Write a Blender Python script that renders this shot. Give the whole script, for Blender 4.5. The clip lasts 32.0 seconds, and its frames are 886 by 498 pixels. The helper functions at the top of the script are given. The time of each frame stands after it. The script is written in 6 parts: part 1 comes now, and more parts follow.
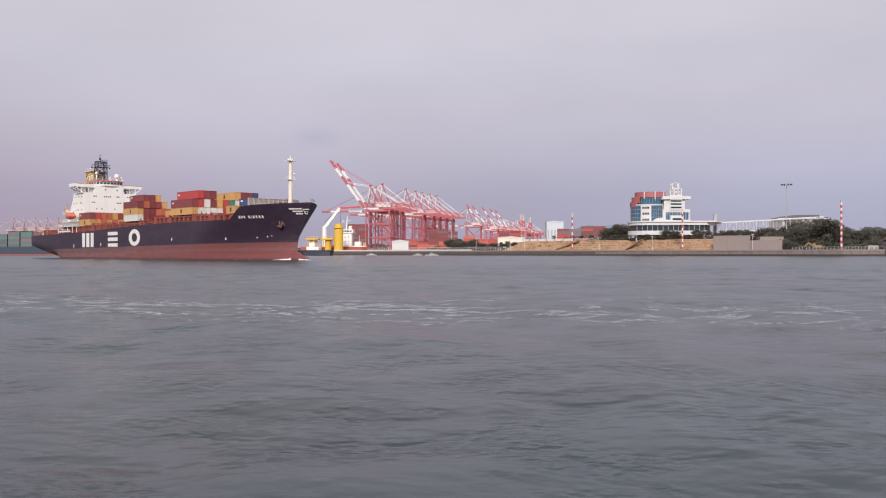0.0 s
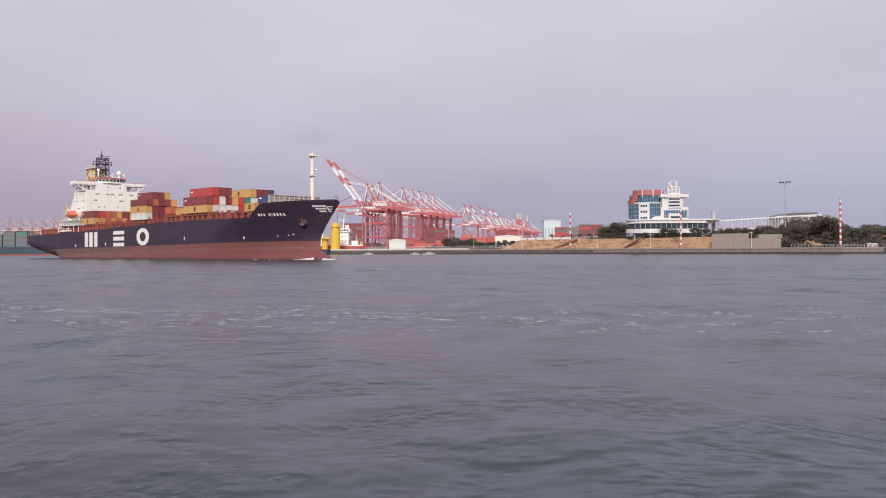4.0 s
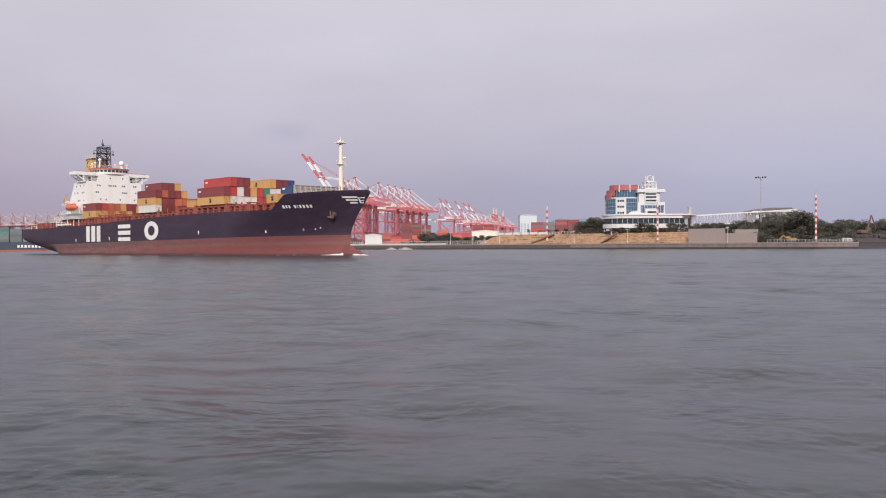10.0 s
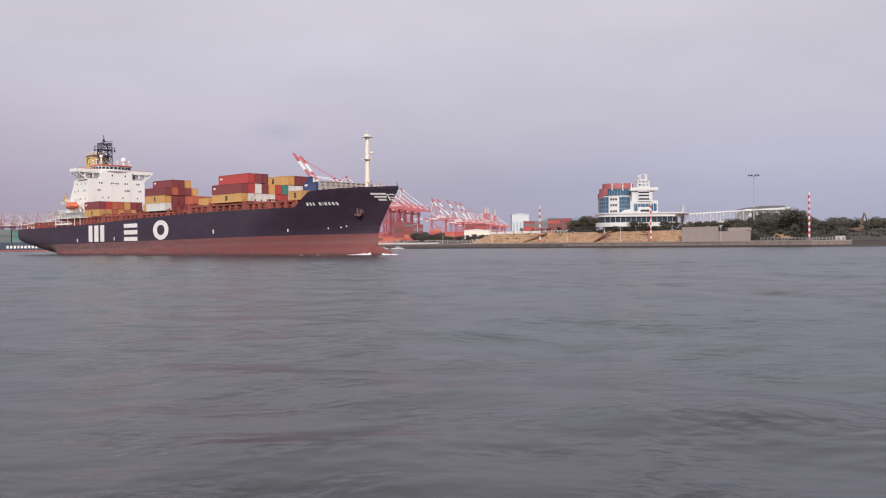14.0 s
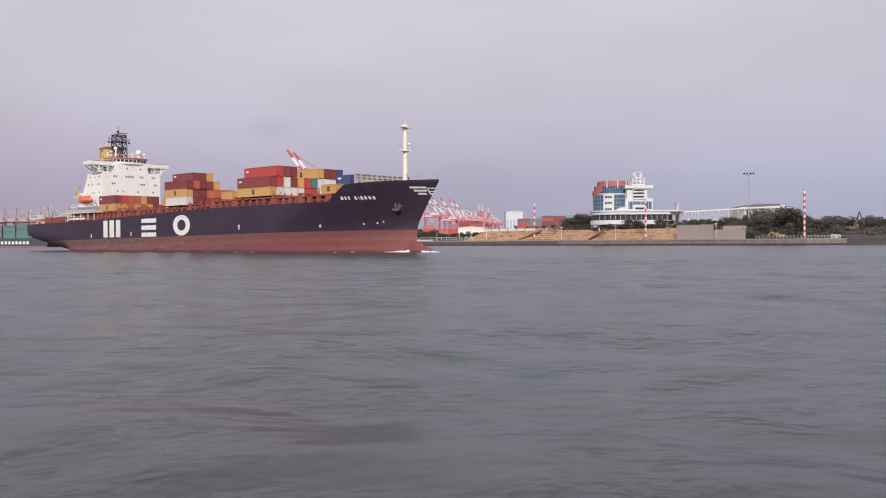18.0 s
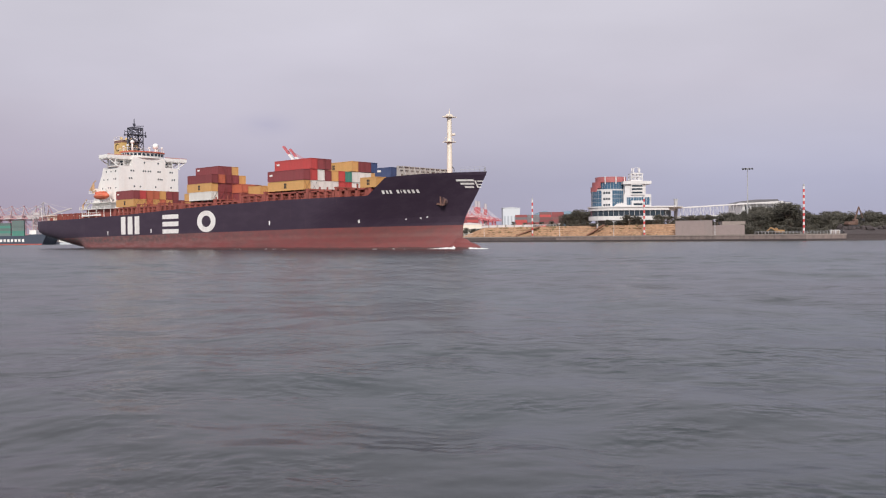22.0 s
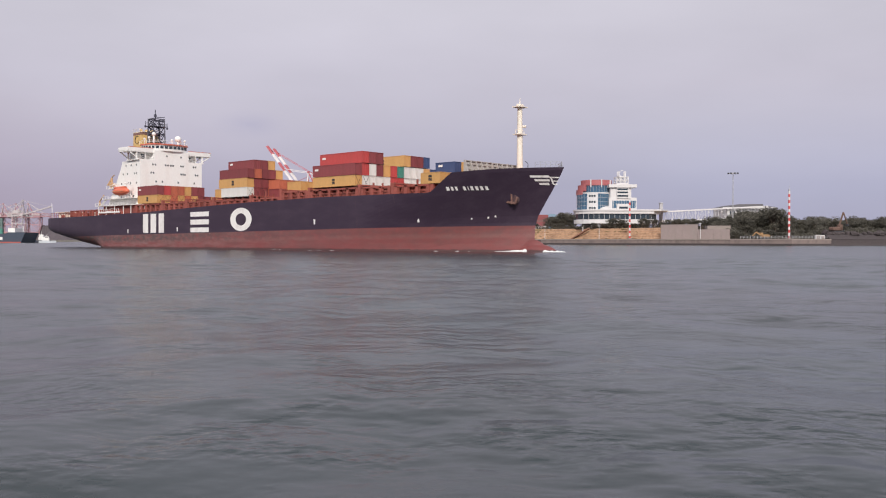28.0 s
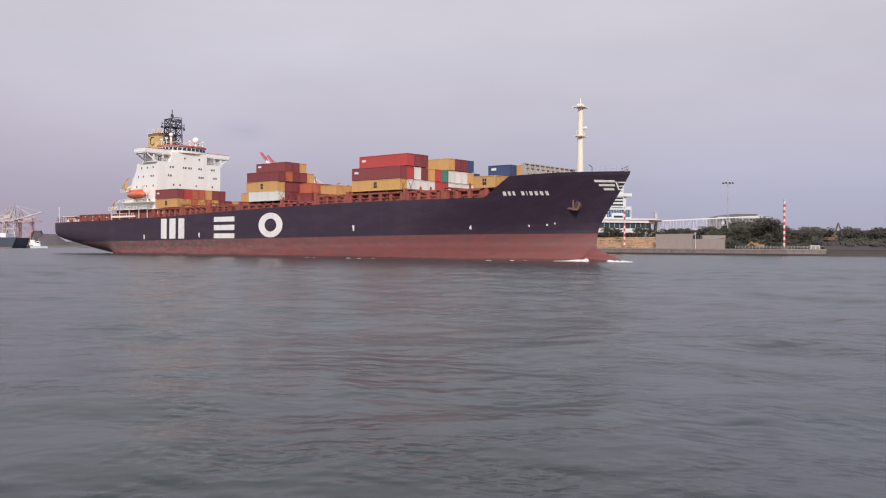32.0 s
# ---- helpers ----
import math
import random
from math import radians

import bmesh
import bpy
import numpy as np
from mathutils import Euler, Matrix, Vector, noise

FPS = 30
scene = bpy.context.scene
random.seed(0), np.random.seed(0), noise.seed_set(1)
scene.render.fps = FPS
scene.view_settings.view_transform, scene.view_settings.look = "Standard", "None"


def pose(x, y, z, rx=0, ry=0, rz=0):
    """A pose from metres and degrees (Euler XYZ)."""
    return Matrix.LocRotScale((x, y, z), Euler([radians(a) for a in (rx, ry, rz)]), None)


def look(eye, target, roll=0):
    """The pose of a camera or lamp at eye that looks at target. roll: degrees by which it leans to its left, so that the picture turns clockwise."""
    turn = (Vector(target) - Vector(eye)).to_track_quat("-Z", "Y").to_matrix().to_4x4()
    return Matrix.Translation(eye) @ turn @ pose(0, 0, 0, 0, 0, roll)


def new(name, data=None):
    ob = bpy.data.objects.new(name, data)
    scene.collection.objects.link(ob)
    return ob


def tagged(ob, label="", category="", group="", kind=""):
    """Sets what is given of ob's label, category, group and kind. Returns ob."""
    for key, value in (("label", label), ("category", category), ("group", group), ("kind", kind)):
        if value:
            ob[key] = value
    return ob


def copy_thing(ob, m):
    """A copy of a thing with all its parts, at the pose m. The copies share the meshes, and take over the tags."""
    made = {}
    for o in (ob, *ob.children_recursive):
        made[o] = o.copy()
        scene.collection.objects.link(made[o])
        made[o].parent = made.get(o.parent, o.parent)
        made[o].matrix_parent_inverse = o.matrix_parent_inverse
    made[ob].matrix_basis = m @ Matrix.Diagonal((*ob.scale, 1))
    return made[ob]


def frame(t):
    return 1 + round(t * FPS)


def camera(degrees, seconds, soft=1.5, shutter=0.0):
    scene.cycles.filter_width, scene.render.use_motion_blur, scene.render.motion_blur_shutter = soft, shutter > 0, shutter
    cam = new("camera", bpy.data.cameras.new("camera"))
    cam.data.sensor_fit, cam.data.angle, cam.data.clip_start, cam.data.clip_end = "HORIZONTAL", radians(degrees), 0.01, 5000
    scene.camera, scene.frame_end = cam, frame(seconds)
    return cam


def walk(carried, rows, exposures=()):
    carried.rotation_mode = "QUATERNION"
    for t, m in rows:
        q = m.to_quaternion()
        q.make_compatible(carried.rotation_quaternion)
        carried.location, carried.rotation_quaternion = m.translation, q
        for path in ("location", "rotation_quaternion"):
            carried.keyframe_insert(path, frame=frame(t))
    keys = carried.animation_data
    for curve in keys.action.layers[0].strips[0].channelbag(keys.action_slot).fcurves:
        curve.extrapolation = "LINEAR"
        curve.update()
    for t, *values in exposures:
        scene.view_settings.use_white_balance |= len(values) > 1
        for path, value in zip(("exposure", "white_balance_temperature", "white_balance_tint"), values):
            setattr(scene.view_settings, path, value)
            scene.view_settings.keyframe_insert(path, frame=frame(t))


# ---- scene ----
FOV = 53.81
EYE_HEIGHT = 2.51
DRIFT = (-0.1394, 0.6495)  # metres a second of the boat that carries the camera
# seconds, turn to the right, tilt up, lean
TURNS = [
    (0.0, -2.203, 0.210, -0.083),
    (0.5, -2.148, 0.206, -0.166),
    (1.0, -2.130, 0.175, -0.174),
    (1.5, -2.115, 0.155, -0.252),
    (2.0, -2.086, 0.148, -0.260),
    (2.5, -2.046, 0.139, -0.234),
    (3.0, -2.017, 0.140, -0.247),
    (3.5, -1.994, 0.140, -0.246),
    (5.5, -1.984, 0.124, -0.348),
    (6.0, -1.966, 0.129, -0.360),
    (6.5, -1.967, 0.118, -0.342),
    (7.0, -1.715, 0.056, -0.382),
    (7.5, -1.453, 0.002, -0.392),
    (8.0, -1.209, -0.043, -0.372),
    (8.5, -0.949, -0.108, -0.353),
    (9.0, -0.721, -0.171, -0.336),
    (9.5, -0.558, -0.174, -0.328),
    (10.0, -0.394, -0.190, -0.296),
    (10.5, -0.264, -0.194, -0.299),
    (11.0, -0.161, -0.205, -0.264),
    (11.5, -0.122, -0.199, -0.298),
    (12.0, -0.099, -0.190, -0.342),
    (12.5, -0.081, -0.203, -0.454),
    (13.0, -0.034, -0.199, -0.474),
    (13.5, 0.003, -0.195, -0.485),
    (14.0, 0.143, -0.245, -0.493),
    (14.5, 0.226, -0.287, -0.527),
    (16.5, 0.500, -0.357, -0.286),
    (17.0, 0.543, -0.363, -0.296),
    (17.5, 0.578, -0.395, -0.315),
    (18.0, 0.581, -0.428, -0.298),
    (18.5, 0.596, -0.457, -0.318),
    (19.0, 0.592, -0.499, -0.356),
    (19.5, 0.604, -0.542, -0.404),
    (20.0, 0.623, -0.558, -0.450),
    (20.5, 0.675, -0.577, -0.469),
    (21.0, 0.732, -0.600, -0.512),
    (21.5, 0.749, -0.628, -0.491),
    (22.0, 0.787, -0.658, -0.464),
    (22.5, 0.842, -0.666, -0.481),
    (23.0, 0.921, -0.676, -0.415),
    (23.5, 1.005, -0.677, -0.323),
    (24.0, 1.070, -0.647, -0.279),
    (24.5, 1.149, -0.647, -0.173),
    (25.0, 1.243, -0.621, -0.155),
    (25.5, 1.291, -0.615, -0.090),
    (27.5, 1.772, -0.550, 0.074),
    (28.0, 1.886, -0.543, 0.051),
    (28.5, 1.945, -0.450, 0.113),
    (29.0, 1.982, -0.347, 0.234),
    (29.5, 2.055, -0.282, 0.339),
    (30.0, 2.131, -0.195, 0.316),
    (30.5, 2.147, -0.115, 0.405),
    (31.0, 2.173, -0.067, 0.456),
    (31.5, 2.262, -0.038, 0.428),
    (32.0, 2.338, -0.020, 0.419),
]
# seconds, place of the bow, heading
SHIP_ROWS = [
    (0.0, -51.61, 272.34, -44.6),
    (1.5, -47.8, 269.05, -44.32),
    (3.5, -42.55, 264.51, -43.73),
    (5.5, -37.27, 259.95, -42.93),
    (6.5, -34.3, 257.37, -42.81),
    (7.5, -30.82, 254.32, -43.26),
    (9.0, -25.56, 249.72, -43.95),
    (10.5, -21.04, 245.79, -44.14),
    (12.0, -17.14, 242.43, -43.71),
    (14.0, -11.42, 237.48, -43.34),
    (16.5, -3.62, 230.69, -43.53),
    (19.0, 3.92, 224.15, -43.6),
    (22.0, 12.9, 216.36, -43.5),
    (25.0, 22.07, 208.41, -43.74),
    (27.5, 29.9, 201.61, -43.86),
    (29.0, 34.55, 197.58, -43.63),
    (30.5, 39.14, 193.6, -43.37),
    (32.0, 43.87, 189.5, -43.33),
]

def eye_pose(t, turn, tilt, lean):
    """The camera on the drifting boat, turned from straight ahead (+Y)."""
    place = Matrix.Translation((DRIFT[0] * (t - 16), DRIFT[1] * (t - 16), EYE_HEIGHT))
    return place @ pose(0, 0, 0, 0, 0, -turn) @ pose(0, 0, 0, 90 + tilt) @ pose(0, 0, 0, 0, 0, lean)


cam = camera(FOV, 32.0, soft=1.15)
walk(cam, [(t, eye_pose(t, a, b, c)) for t, a, b, c in TURNS])

# ---- sky and sun ----
SUN_HEIGHT, SUN_SIDE = 30, 183  # degrees above the horizon, and clockwise from +Y

world = bpy.data.worlds.new("overcast_sky")
scene.world = world
world.use_nodes = True


def sky_nodes():
    nt = world.node_tree
    nt.nodes.clear()
    n, l = nt.nodes.new, nt.links.new
    out, bg = n("ShaderNodeOutputWorld"), n("ShaderNodeBackground")
    sky = n("ShaderNodeTexSky")
    sky.sky_type, sky.sun_disc = "NISHITA", False
    sky.sun_elevation, sky.sun_rotation = radians(SUN_HEIGHT), radians(SUN_SIDE)
    sky.dust_density = 4
    dim = n("ShaderNodeMix")
    dim.data_type, dim.blend_type = "RGBA", "MULTIPLY"
    dim.inputs[0].default_value = 1
    dim.inputs[7].default_value = (0.09, 0.09, 0.09, 1)
    co, sep = n("ShaderNodeTexCoord"), n("ShaderNodeSeparateXYZ")
    ramp = n("ShaderNodeValToRGB")
    e = ramp.color_ramp.elements
    e[0].position, e[0].color = 0.0, (0.45, 0.415, 0.535, 1)
    e[1].position, e[1].color = 1.0, (0.80, 0.775, 0.83, 1)
    for p, c in ((0.06, (0.475, 0.445, 0.575, 1)), (0.14, (0.585, 0.548, 0.648, 1)), (0.26, (0.68, 0.65, 0.73, 1))):
        k = ramp.color_ramp.elements.new(p)
        k.color = c
    stretch = n("ShaderNodeMapping")
    stretch.inputs["Scale"].default_value = (1.3, 1.3, 4.0)
    veil = n("ShaderNodeTexNoise")
    veil.inputs["Scale"].default_value, veil.inputs["Detail"].default_value = 1.6, 5
    soft = n("ShaderNodeMapRange")
    soft.inputs["From Min"].default_value, soft.inputs["From Max"].default_value = 0.3, 0.7
    soft.inputs["To Min"].default_value, soft.inputs["To Max"].default_value = 0.9, 1.06
    shade = n("ShaderNodeMix")
    shade.data_type, shade.blend_type = "RGBA", "MULTIPLY"
    shade.inputs[0].default_value = 1
    mix = n("ShaderNodeMix")
    mix.data_type = "RGBA"
    mix.inputs[0].default_value = 0.92
    l(co.outputs["Generated"], sep.inputs[0])
    l(co.outputs["Generated"], stretch.inputs["Vector"])
    l(stretch.outputs[0], veil.inputs["Vector"])
    l(veil.outputs["Fac"], soft.inputs["Value"])
    l(sep.outputs["Z"], ramp.inputs[0])
    l(ramp.outputs[0], shade.inputs[6])
    l(soft.outputs[0], shade.inputs[7])
    l(sky.outputs[0], dim.inputs[6])
    l(dim.outputs[2], mix.inputs[6])
    l(shade.outputs[2], mix.inputs[7])
    # a bluer gap in the cloud low over the open sea
    side, low, both, blue = n("ShaderNodeMapRange"), n("ShaderNodeMapRange"), n("ShaderNodeMath"), n("ShaderNodeMix")
    side.inputs["From Min"].default_value, side.inputs["From Max"].default_value = -0.1, 0.32
    low.inputs["From Min"].default_value, low.inputs["From Max"].default_value = 0.17, 0.05
    both.operation = "MULTIPLY"
    blue.data_type, blue.blend_type = "RGBA", "MULTIPLY"
    blue.inputs[7].default_value = (0.995, 1.06, 1.09, 1)
    l(sep.outputs["X"], side.inputs["Value"])
    l(sep.outputs["Z"], low.inputs["Value"])
    l(side.outputs[0], both.inputs[0])
    l(low.outputs[0], both.inputs[1])
    l(both.outputs[0], blue.inputs[0])
    l(mix.outputs[2], blue.inputs[6])
    # duller, warmer haze low over the inner harbour
    inner, dull, haze = n("ShaderNodeMapRange"), n("ShaderNodeMath"), n("ShaderNodeMix")
    inner.inputs["From Min"].default_value, inner.inputs["From Max"].default_value = -0.18, -0.5
    dull.operation = "MULTIPLY"
    haze.data_type, haze.blend_type = "RGBA", "MULTIPLY"
    haze.inputs[7].default_value = (0.93, 0.86, 0.86, 1)
    l(sep.outputs["X"], inner.inputs["Value"])
    l(inner.outputs[0], dull.inputs[0])
    l(low.outputs[0], dull.inputs[1])
    l(dull.outputs[0], haze.inputs[0])
    l(blue.outputs[2], haze.inputs[6])
    # a small grey wisp of cloud over the port
    turned, faint, wisp = n("ShaderNodeVectorMath"), n("ShaderNodeMapRange"), n("ShaderNodeMix")
    spread = n("ShaderNodeVectorMath")
    spread.operation, turned.operation = "MULTIPLY", "DISTANCE"
    spread.inputs[1].default_value = (1, 1, 2.6)
    a, e = radians(-10.6), radians(7.4)
    turned.inputs[1].default_value = (math.sin(a) * math.cos(e), math.cos(a) * math.cos(e), 2.6 * math.sin(e))
    faint.inputs["From Min"].default_value, faint.inputs["From Max"].default_value = 0.045, 0.0
    faint.inputs["To Max"].default_value = 0.8
    wisp.data_type, wisp.blend_type = "RGBA", "MULTIPLY"
    wisp.inputs[7].default_value = (0.82, 0.84, 0.93, 1)
    ragged, rough = n("ShaderNodeTexNoise"), n("ShaderNodeMath")
    ragged.inputs["Scale"].default_value, ragged.inputs["Detail"].default_value = 22, 5
    rough.operation = "MULTIPLY"
    l(co.outputs["Generated"], spread.inputs[0])
    l(spread.outputs[0], turned.inputs[0])
    l(turned.outputs["Value"], faint.inputs["Value"])
    l(spread.outputs[0], ragged.inputs["Vector"])
    l(faint.outputs[0], rough.inputs[0])
    l(ragged.outputs["Fac"], rough.inputs[1])
    l(rough.outputs[0], wisp.inputs[0])
    l(haze.outputs[2], wisp.inputs[6])
    l(wisp.outputs[2], bg.inputs["Color"])
    l(bg.outputs[0], out.inputs[0])


sky_nodes()
sun = new("sun", bpy.data.lights.new("sun", "SUN"))
sun.data.energy, sun.data.angle, sun.data.color = 3.2, radians(12), (1, 0.95, 0.88)
a, e = radians(SUN_SIDE), radians(SUN_HEIGHT)
sun.matrix_world = look((math.sin(a) * math.cos(e) * 90, math.cos(a) * math.cos(e) * 90, math.sin(e) * 90), (0, 0, 0))


# ---- materials ----
def material(name, color, rough=0.6, metal=0.0, grain=0.0, stain=None, stain_amount=0.0, size=1.0, bump=0.0, each=0.0, streak=1.0):
    """Paint, stone or metal: a base colour with fine grain, larger stains (streak < 1 draws them out downwards) and relief."""
    m = bpy.data.materials.new(name)
    m.use_nodes = True
    nt = m.node_tree
    n, l = nt.nodes.new, nt.links.new
    b = nt.nodes["Principled BSDF"]
    b.inputs["Roughness"].default_value, b.inputs["Metallic"].default_value = rough, metal
    b.inputs["Base Color"].default_value = (*color, 1)
    co = n("ShaderNodeTexCoord")
    last = None
    if grain or stain_amount or bump:
        fine = n("ShaderNodeTexNoise")
        fine.inputs["Scale"].default_value, fine.inputs["Detail"].default_value = 3.0 / size, 6
        l(co.outputs["Object"], fine.inputs["Vector"])
        r = n("ShaderNodeMapRange")
        r.inputs["From Min"].default_value, r.inputs["From Max"].default_value = 0.25, 0.75
        r.inputs["To Min"].default_value, r.inputs["To Max"].default_value = 1 - grain, 1 + grain
        l(fine.outputs["Fac"], r.inputs["Value"])
        mul = n("ShaderNodeMix")
        mul.data_type, mul.blend_type = "RGBA", "MULTIPLY"
        mul.inputs[0].default_value = 1
        mul.inputs[6].default_value = (*color, 1)
        l(r.outputs[0], mul.inputs[7])
        last = mul.outputs[2]
        if stain_amount:
            mp = n("ShaderNodeMapping")
            mp.inputs["Scale"].default_value = (1, 1, streak)
            big = n("ShaderNodeTexNoise")
            big.inputs["Scale"].default_value, big.inputs["Detail"].default_value = 0.5 / size, 8
            big.inputs["Roughness"].default_value = 0.65
            l(co.outputs["Object"], mp.inputs[0])
            l(mp.outputs[0], big.inputs["Vector"])
            rr = n("ShaderNodeMapRange")
            rr.inputs["From Min"].default_value, rr.inputs["From Max"].default_value = 0.48, 0.72
            rr.inputs["To Max"].default_value = stain_amount
            l(big.outputs["Fac"], rr.inputs["Value"])
            st = n("ShaderNodeMix")
            st.data_type = "RGBA"
            st.inputs[7].default_value = (*(stain or [c * 0.5 for c in color]), 1)
            l(rr.outputs[0], st.inputs[0])
            l(last, st.inputs[6])
            last = st.outputs[2]
        if bump:
            bp = n("ShaderNodeBump")
            bp.inputs["Strength"].default_value, bp.inputs["Distance"].default_value = bump, 0.05 * size
            l(fine.outputs["Fac"], bp.inputs["Height"])
            l(bp.outputs[0], b.inputs["Normal"])
    if each:
        info = n("ShaderNodeObjectInfo")
        hv = n("ShaderNodeHueSaturation")
        rv = n("ShaderNodeMapRange")
        rv.inputs["To Min"].default_value, rv.inputs["To Max"].default_value = 1 - each, 1 + each
        l(info.outputs["Random"], rv.inputs["Value"])
        l(rv.outputs[0], hv.inputs["Value"])
        if last:
            l(last, hv.inputs["Color"])
        else:
            hv.inputs["Color"].default_value = (*color, 1)
        last = hv.outputs[0]
    if last:
        l(last, b.inputs["Base Color"])
    return m


def water_material():
    """Murky harbour water: calm slicks and ruffled patches, fine ripples over the modelled chop."""
    m = bpy.data.materials.new("harbour_water")
    m.use_nodes = True
    nt = m.node_tree
    n, l = nt.nodes.new, nt.links.new
    b = nt.nodes["Principled BSDF"]
    b.inputs["Roughness"].default_value, b.inputs["IOR"].default_value = 0.24, 1.36
    co = n("ShaderNodeTexCoord")

    def field(scale, detail, stretch, turn):
        mp, w = n("ShaderNodeMapping"), n("ShaderNodeTexNoise")
        mp.inputs["Rotation"].default_value = (0, 0, turn)
        mp.inputs["Scale"].default_value = (1, stretch, 1)
        w.inputs["Scale"].default_value, w.inputs["Detail"].default_value = scale, detail
        l(co.outputs["Object"], mp.inputs[0])
        l(mp.outputs[0], w.inputs["Vector"])
        return w.outputs["Fac"]

    def span(value, lo, hi, a, c):
        k = n("ShaderNodeMapRange")
        k.inputs["From Min"].default_value, k.inputs["From Max"].default_value = lo, hi
        k.inputs["To Min"].default_value, k.inputs["To Max"].default_value = a, c
        l(value, k.inputs["Value"])
        return k.outputs[0]

    ramp = n("ShaderNodeValToRGB")
    e = ramp.color_ramp.elements
    e[0].position, e[0].color = 0.36, (0.030, 0.030, 0.033, 1)
    e[1].position, e[1].color = 0.64, (0.024, 0.042, 0.046, 1)
    l(field(0.035, 5, 1, 0), ramp.inputs[0])
    l(ramp.outputs[0], b.inputs["Base Color"])
    paws = span(field(0.022, 4, 1.3, 0.1), 0.4, 0.6, 0.55, 1.0)
    ruffle = span(field(0.11, 3, 1.4, 0.3), 0.42, 0.62, 0.25, 1.1)
    gusts = span(field(0.42, 2, 1.3, -0.2), 0.46, 0.62, 0.22, 1.25)
    normal = None
    for scale, distance, stretch, gate in ((0.24, 0.2, 1.2, None), (0.8, 0.22, 1.3, ruffle), (2.4, 0.09, 1.15, gusts), (6.0, 0.02, 1.0, gusts)):
        bp = n("ShaderNodeBump")
        bp.inputs["Strength"].default_value, bp.inputs["Distance"].default_value = 0.6, distance
        l(field(scale, 1.6, stretch, 0.3), bp.inputs["Height"])
        if gate:
            g = n("ShaderNodeMath")
            g.operation = "MULTIPLY"
            l(paws, g.inputs[1])
            l(gate, g.inputs[0])
            l(g.outputs[0], bp.inputs["Strength"])
        if normal:
            l(normal, bp.inputs["Normal"])
        normal = bp.outputs[0]
    l(normal, b.inputs["Normal"])
    return m


def hull_material():
    """Navy topsides over red bottom paint; the line between them runs up towards the bow. Scuffs, rust runs and a pale tide band."""
    m = bpy.data.materials.new("ship_hull_paint")
    m.use_nodes = True
    nt = m.node_tree
    n, l = nt.nodes.new, nt.links.new
    b = nt.nodes["Principled BSDF"]
    b.inputs["Roughness"].default_value = 0.55
    co, sep = n("ShaderNodeTexCoord"), n("ShaderNodeSeparateXYZ")
    l(co.outputs["Object"], sep.inputs[0])

    def maths(op, a, c):
        k = n("ShaderNodeMath")
        k.operation = op
        for i, v in enumerate((a, c)):
            if isinstance(v, (int, float)):
                k.inputs[i].default_value = v
            else:
                l(v, k.inputs[i])
        return k.outputs[0]

    def noise_of(scale, detail, stretch):
        mp, w = n("ShaderNodeMapping"), n("ShaderNodeTexNoise")
        mp.inputs["Scale"].default_value = stretch
        w.inputs["Scale"].default_value, w.inputs["Detail"].default_value, w.inputs["Roughness"].default_value = scale, detail, 0.65
        l(co.outputs["Object"], mp.inputs[0])
        l(mp.outputs[0], w.inputs["Vector"])
        return w.outputs["Fac"]

    def mixed(fac, a, c):
        k = n("ShaderNodeMix")
        k.data_type = "RGBA"
        l(fac, k.inputs[0])
        for i, v in ((6, a), (7, c)):
            if isinstance(v, tuple):
                k.inputs[i].default_value = (*v, 1)
            else:
                l(v, k.inputs[i])
        return k.outputs[2]

    def band(value, lo, hi):
        k = n("ShaderNodeMapRange")
        k.inputs["From Min"].default_value, k.inputs["From Max"].default_value = lo, hi
        l(value, k.inputs["Value"])
        return k.outputs[0]

    above = maths("SUBTRACT", sep.outputs["Z"], maths("ADD", 6.05, maths("MULTIPLY", sep.outputs["X"], 0.0105)))
    red_or_navy = band(above, -0.05, 0.05)
    wear, runs = noise_of(0.35, 7, (0.35, 1, 1.2)), noise_of(0.9, 5, (1, 1, 0.07))
    navy = mixed(band(wear, 0.45, 0.8), (0.036, 0.021, 0.040), (0.056, 0.037, 0.058))
    navy = mixed(maths("MULTIPLY", band(runs, 0.64, 0.8), 0.35), navy, (0.13, 0.08, 0.07))
    red = mixed(band(wear, 0.42, 0.7), (0.215, 0.060, 0.060), (0.165, 0.064, 0.063))
    tide = maths("MULTIPLY", band(maths("ABSOLUTE", maths("ADD", above, 2.2), 0), 0.75, 0.2), 0.45)
    red = mixed(maths("MULTIPLY", tide, band(wear, 0.3, 0.6)), red, (0.27, 0.125, 0.115))
    grime = noise_of(1.1, 8, (0.5, 1, 0.9))
    scuffed = maths("MULTIPLY", band(wear, 0.52, 0.68), band(maths("ADD", maths("MULTIPLY", sep.outputs["X"], -1.0), 0), 80, 170))
    near_line = band(maths("ABSOLUTE", maths("ADD", above, 0.9), 0), 1.6, 0.3)
    red = mixed(maths("MULTIPLY", maths("MULTIPLY", scuffed, near_line), 0.8), red, (0.13, 0.085, 0.08))
    aft = band(maths("MULTIPLY", sep.outputs["X"], -1.0), 60, 150)
    faded = maths("MULTIPLY", maths("MULTIPLY", band(noise_of(0.5, 7, (0.3, 1, 1.6)), 0.42, 0.62), maths("ADD", 0.12, maths("MULTIPLY", aft, 0.75))), 0.8)
    red = mixed(faded, red, (0.27, 0.16, 0.155))
    patch_dirt = maths("MULTIPLY", maths("MULTIPLY", band(grime, 0.36, 0.56), band(maths("ABSOLUTE", maths("ADD", above, 1.1), 0), 1.9, 0.6)), maths("ADD", 0.3, maths("MULTIPLY", aft, 0.68)))
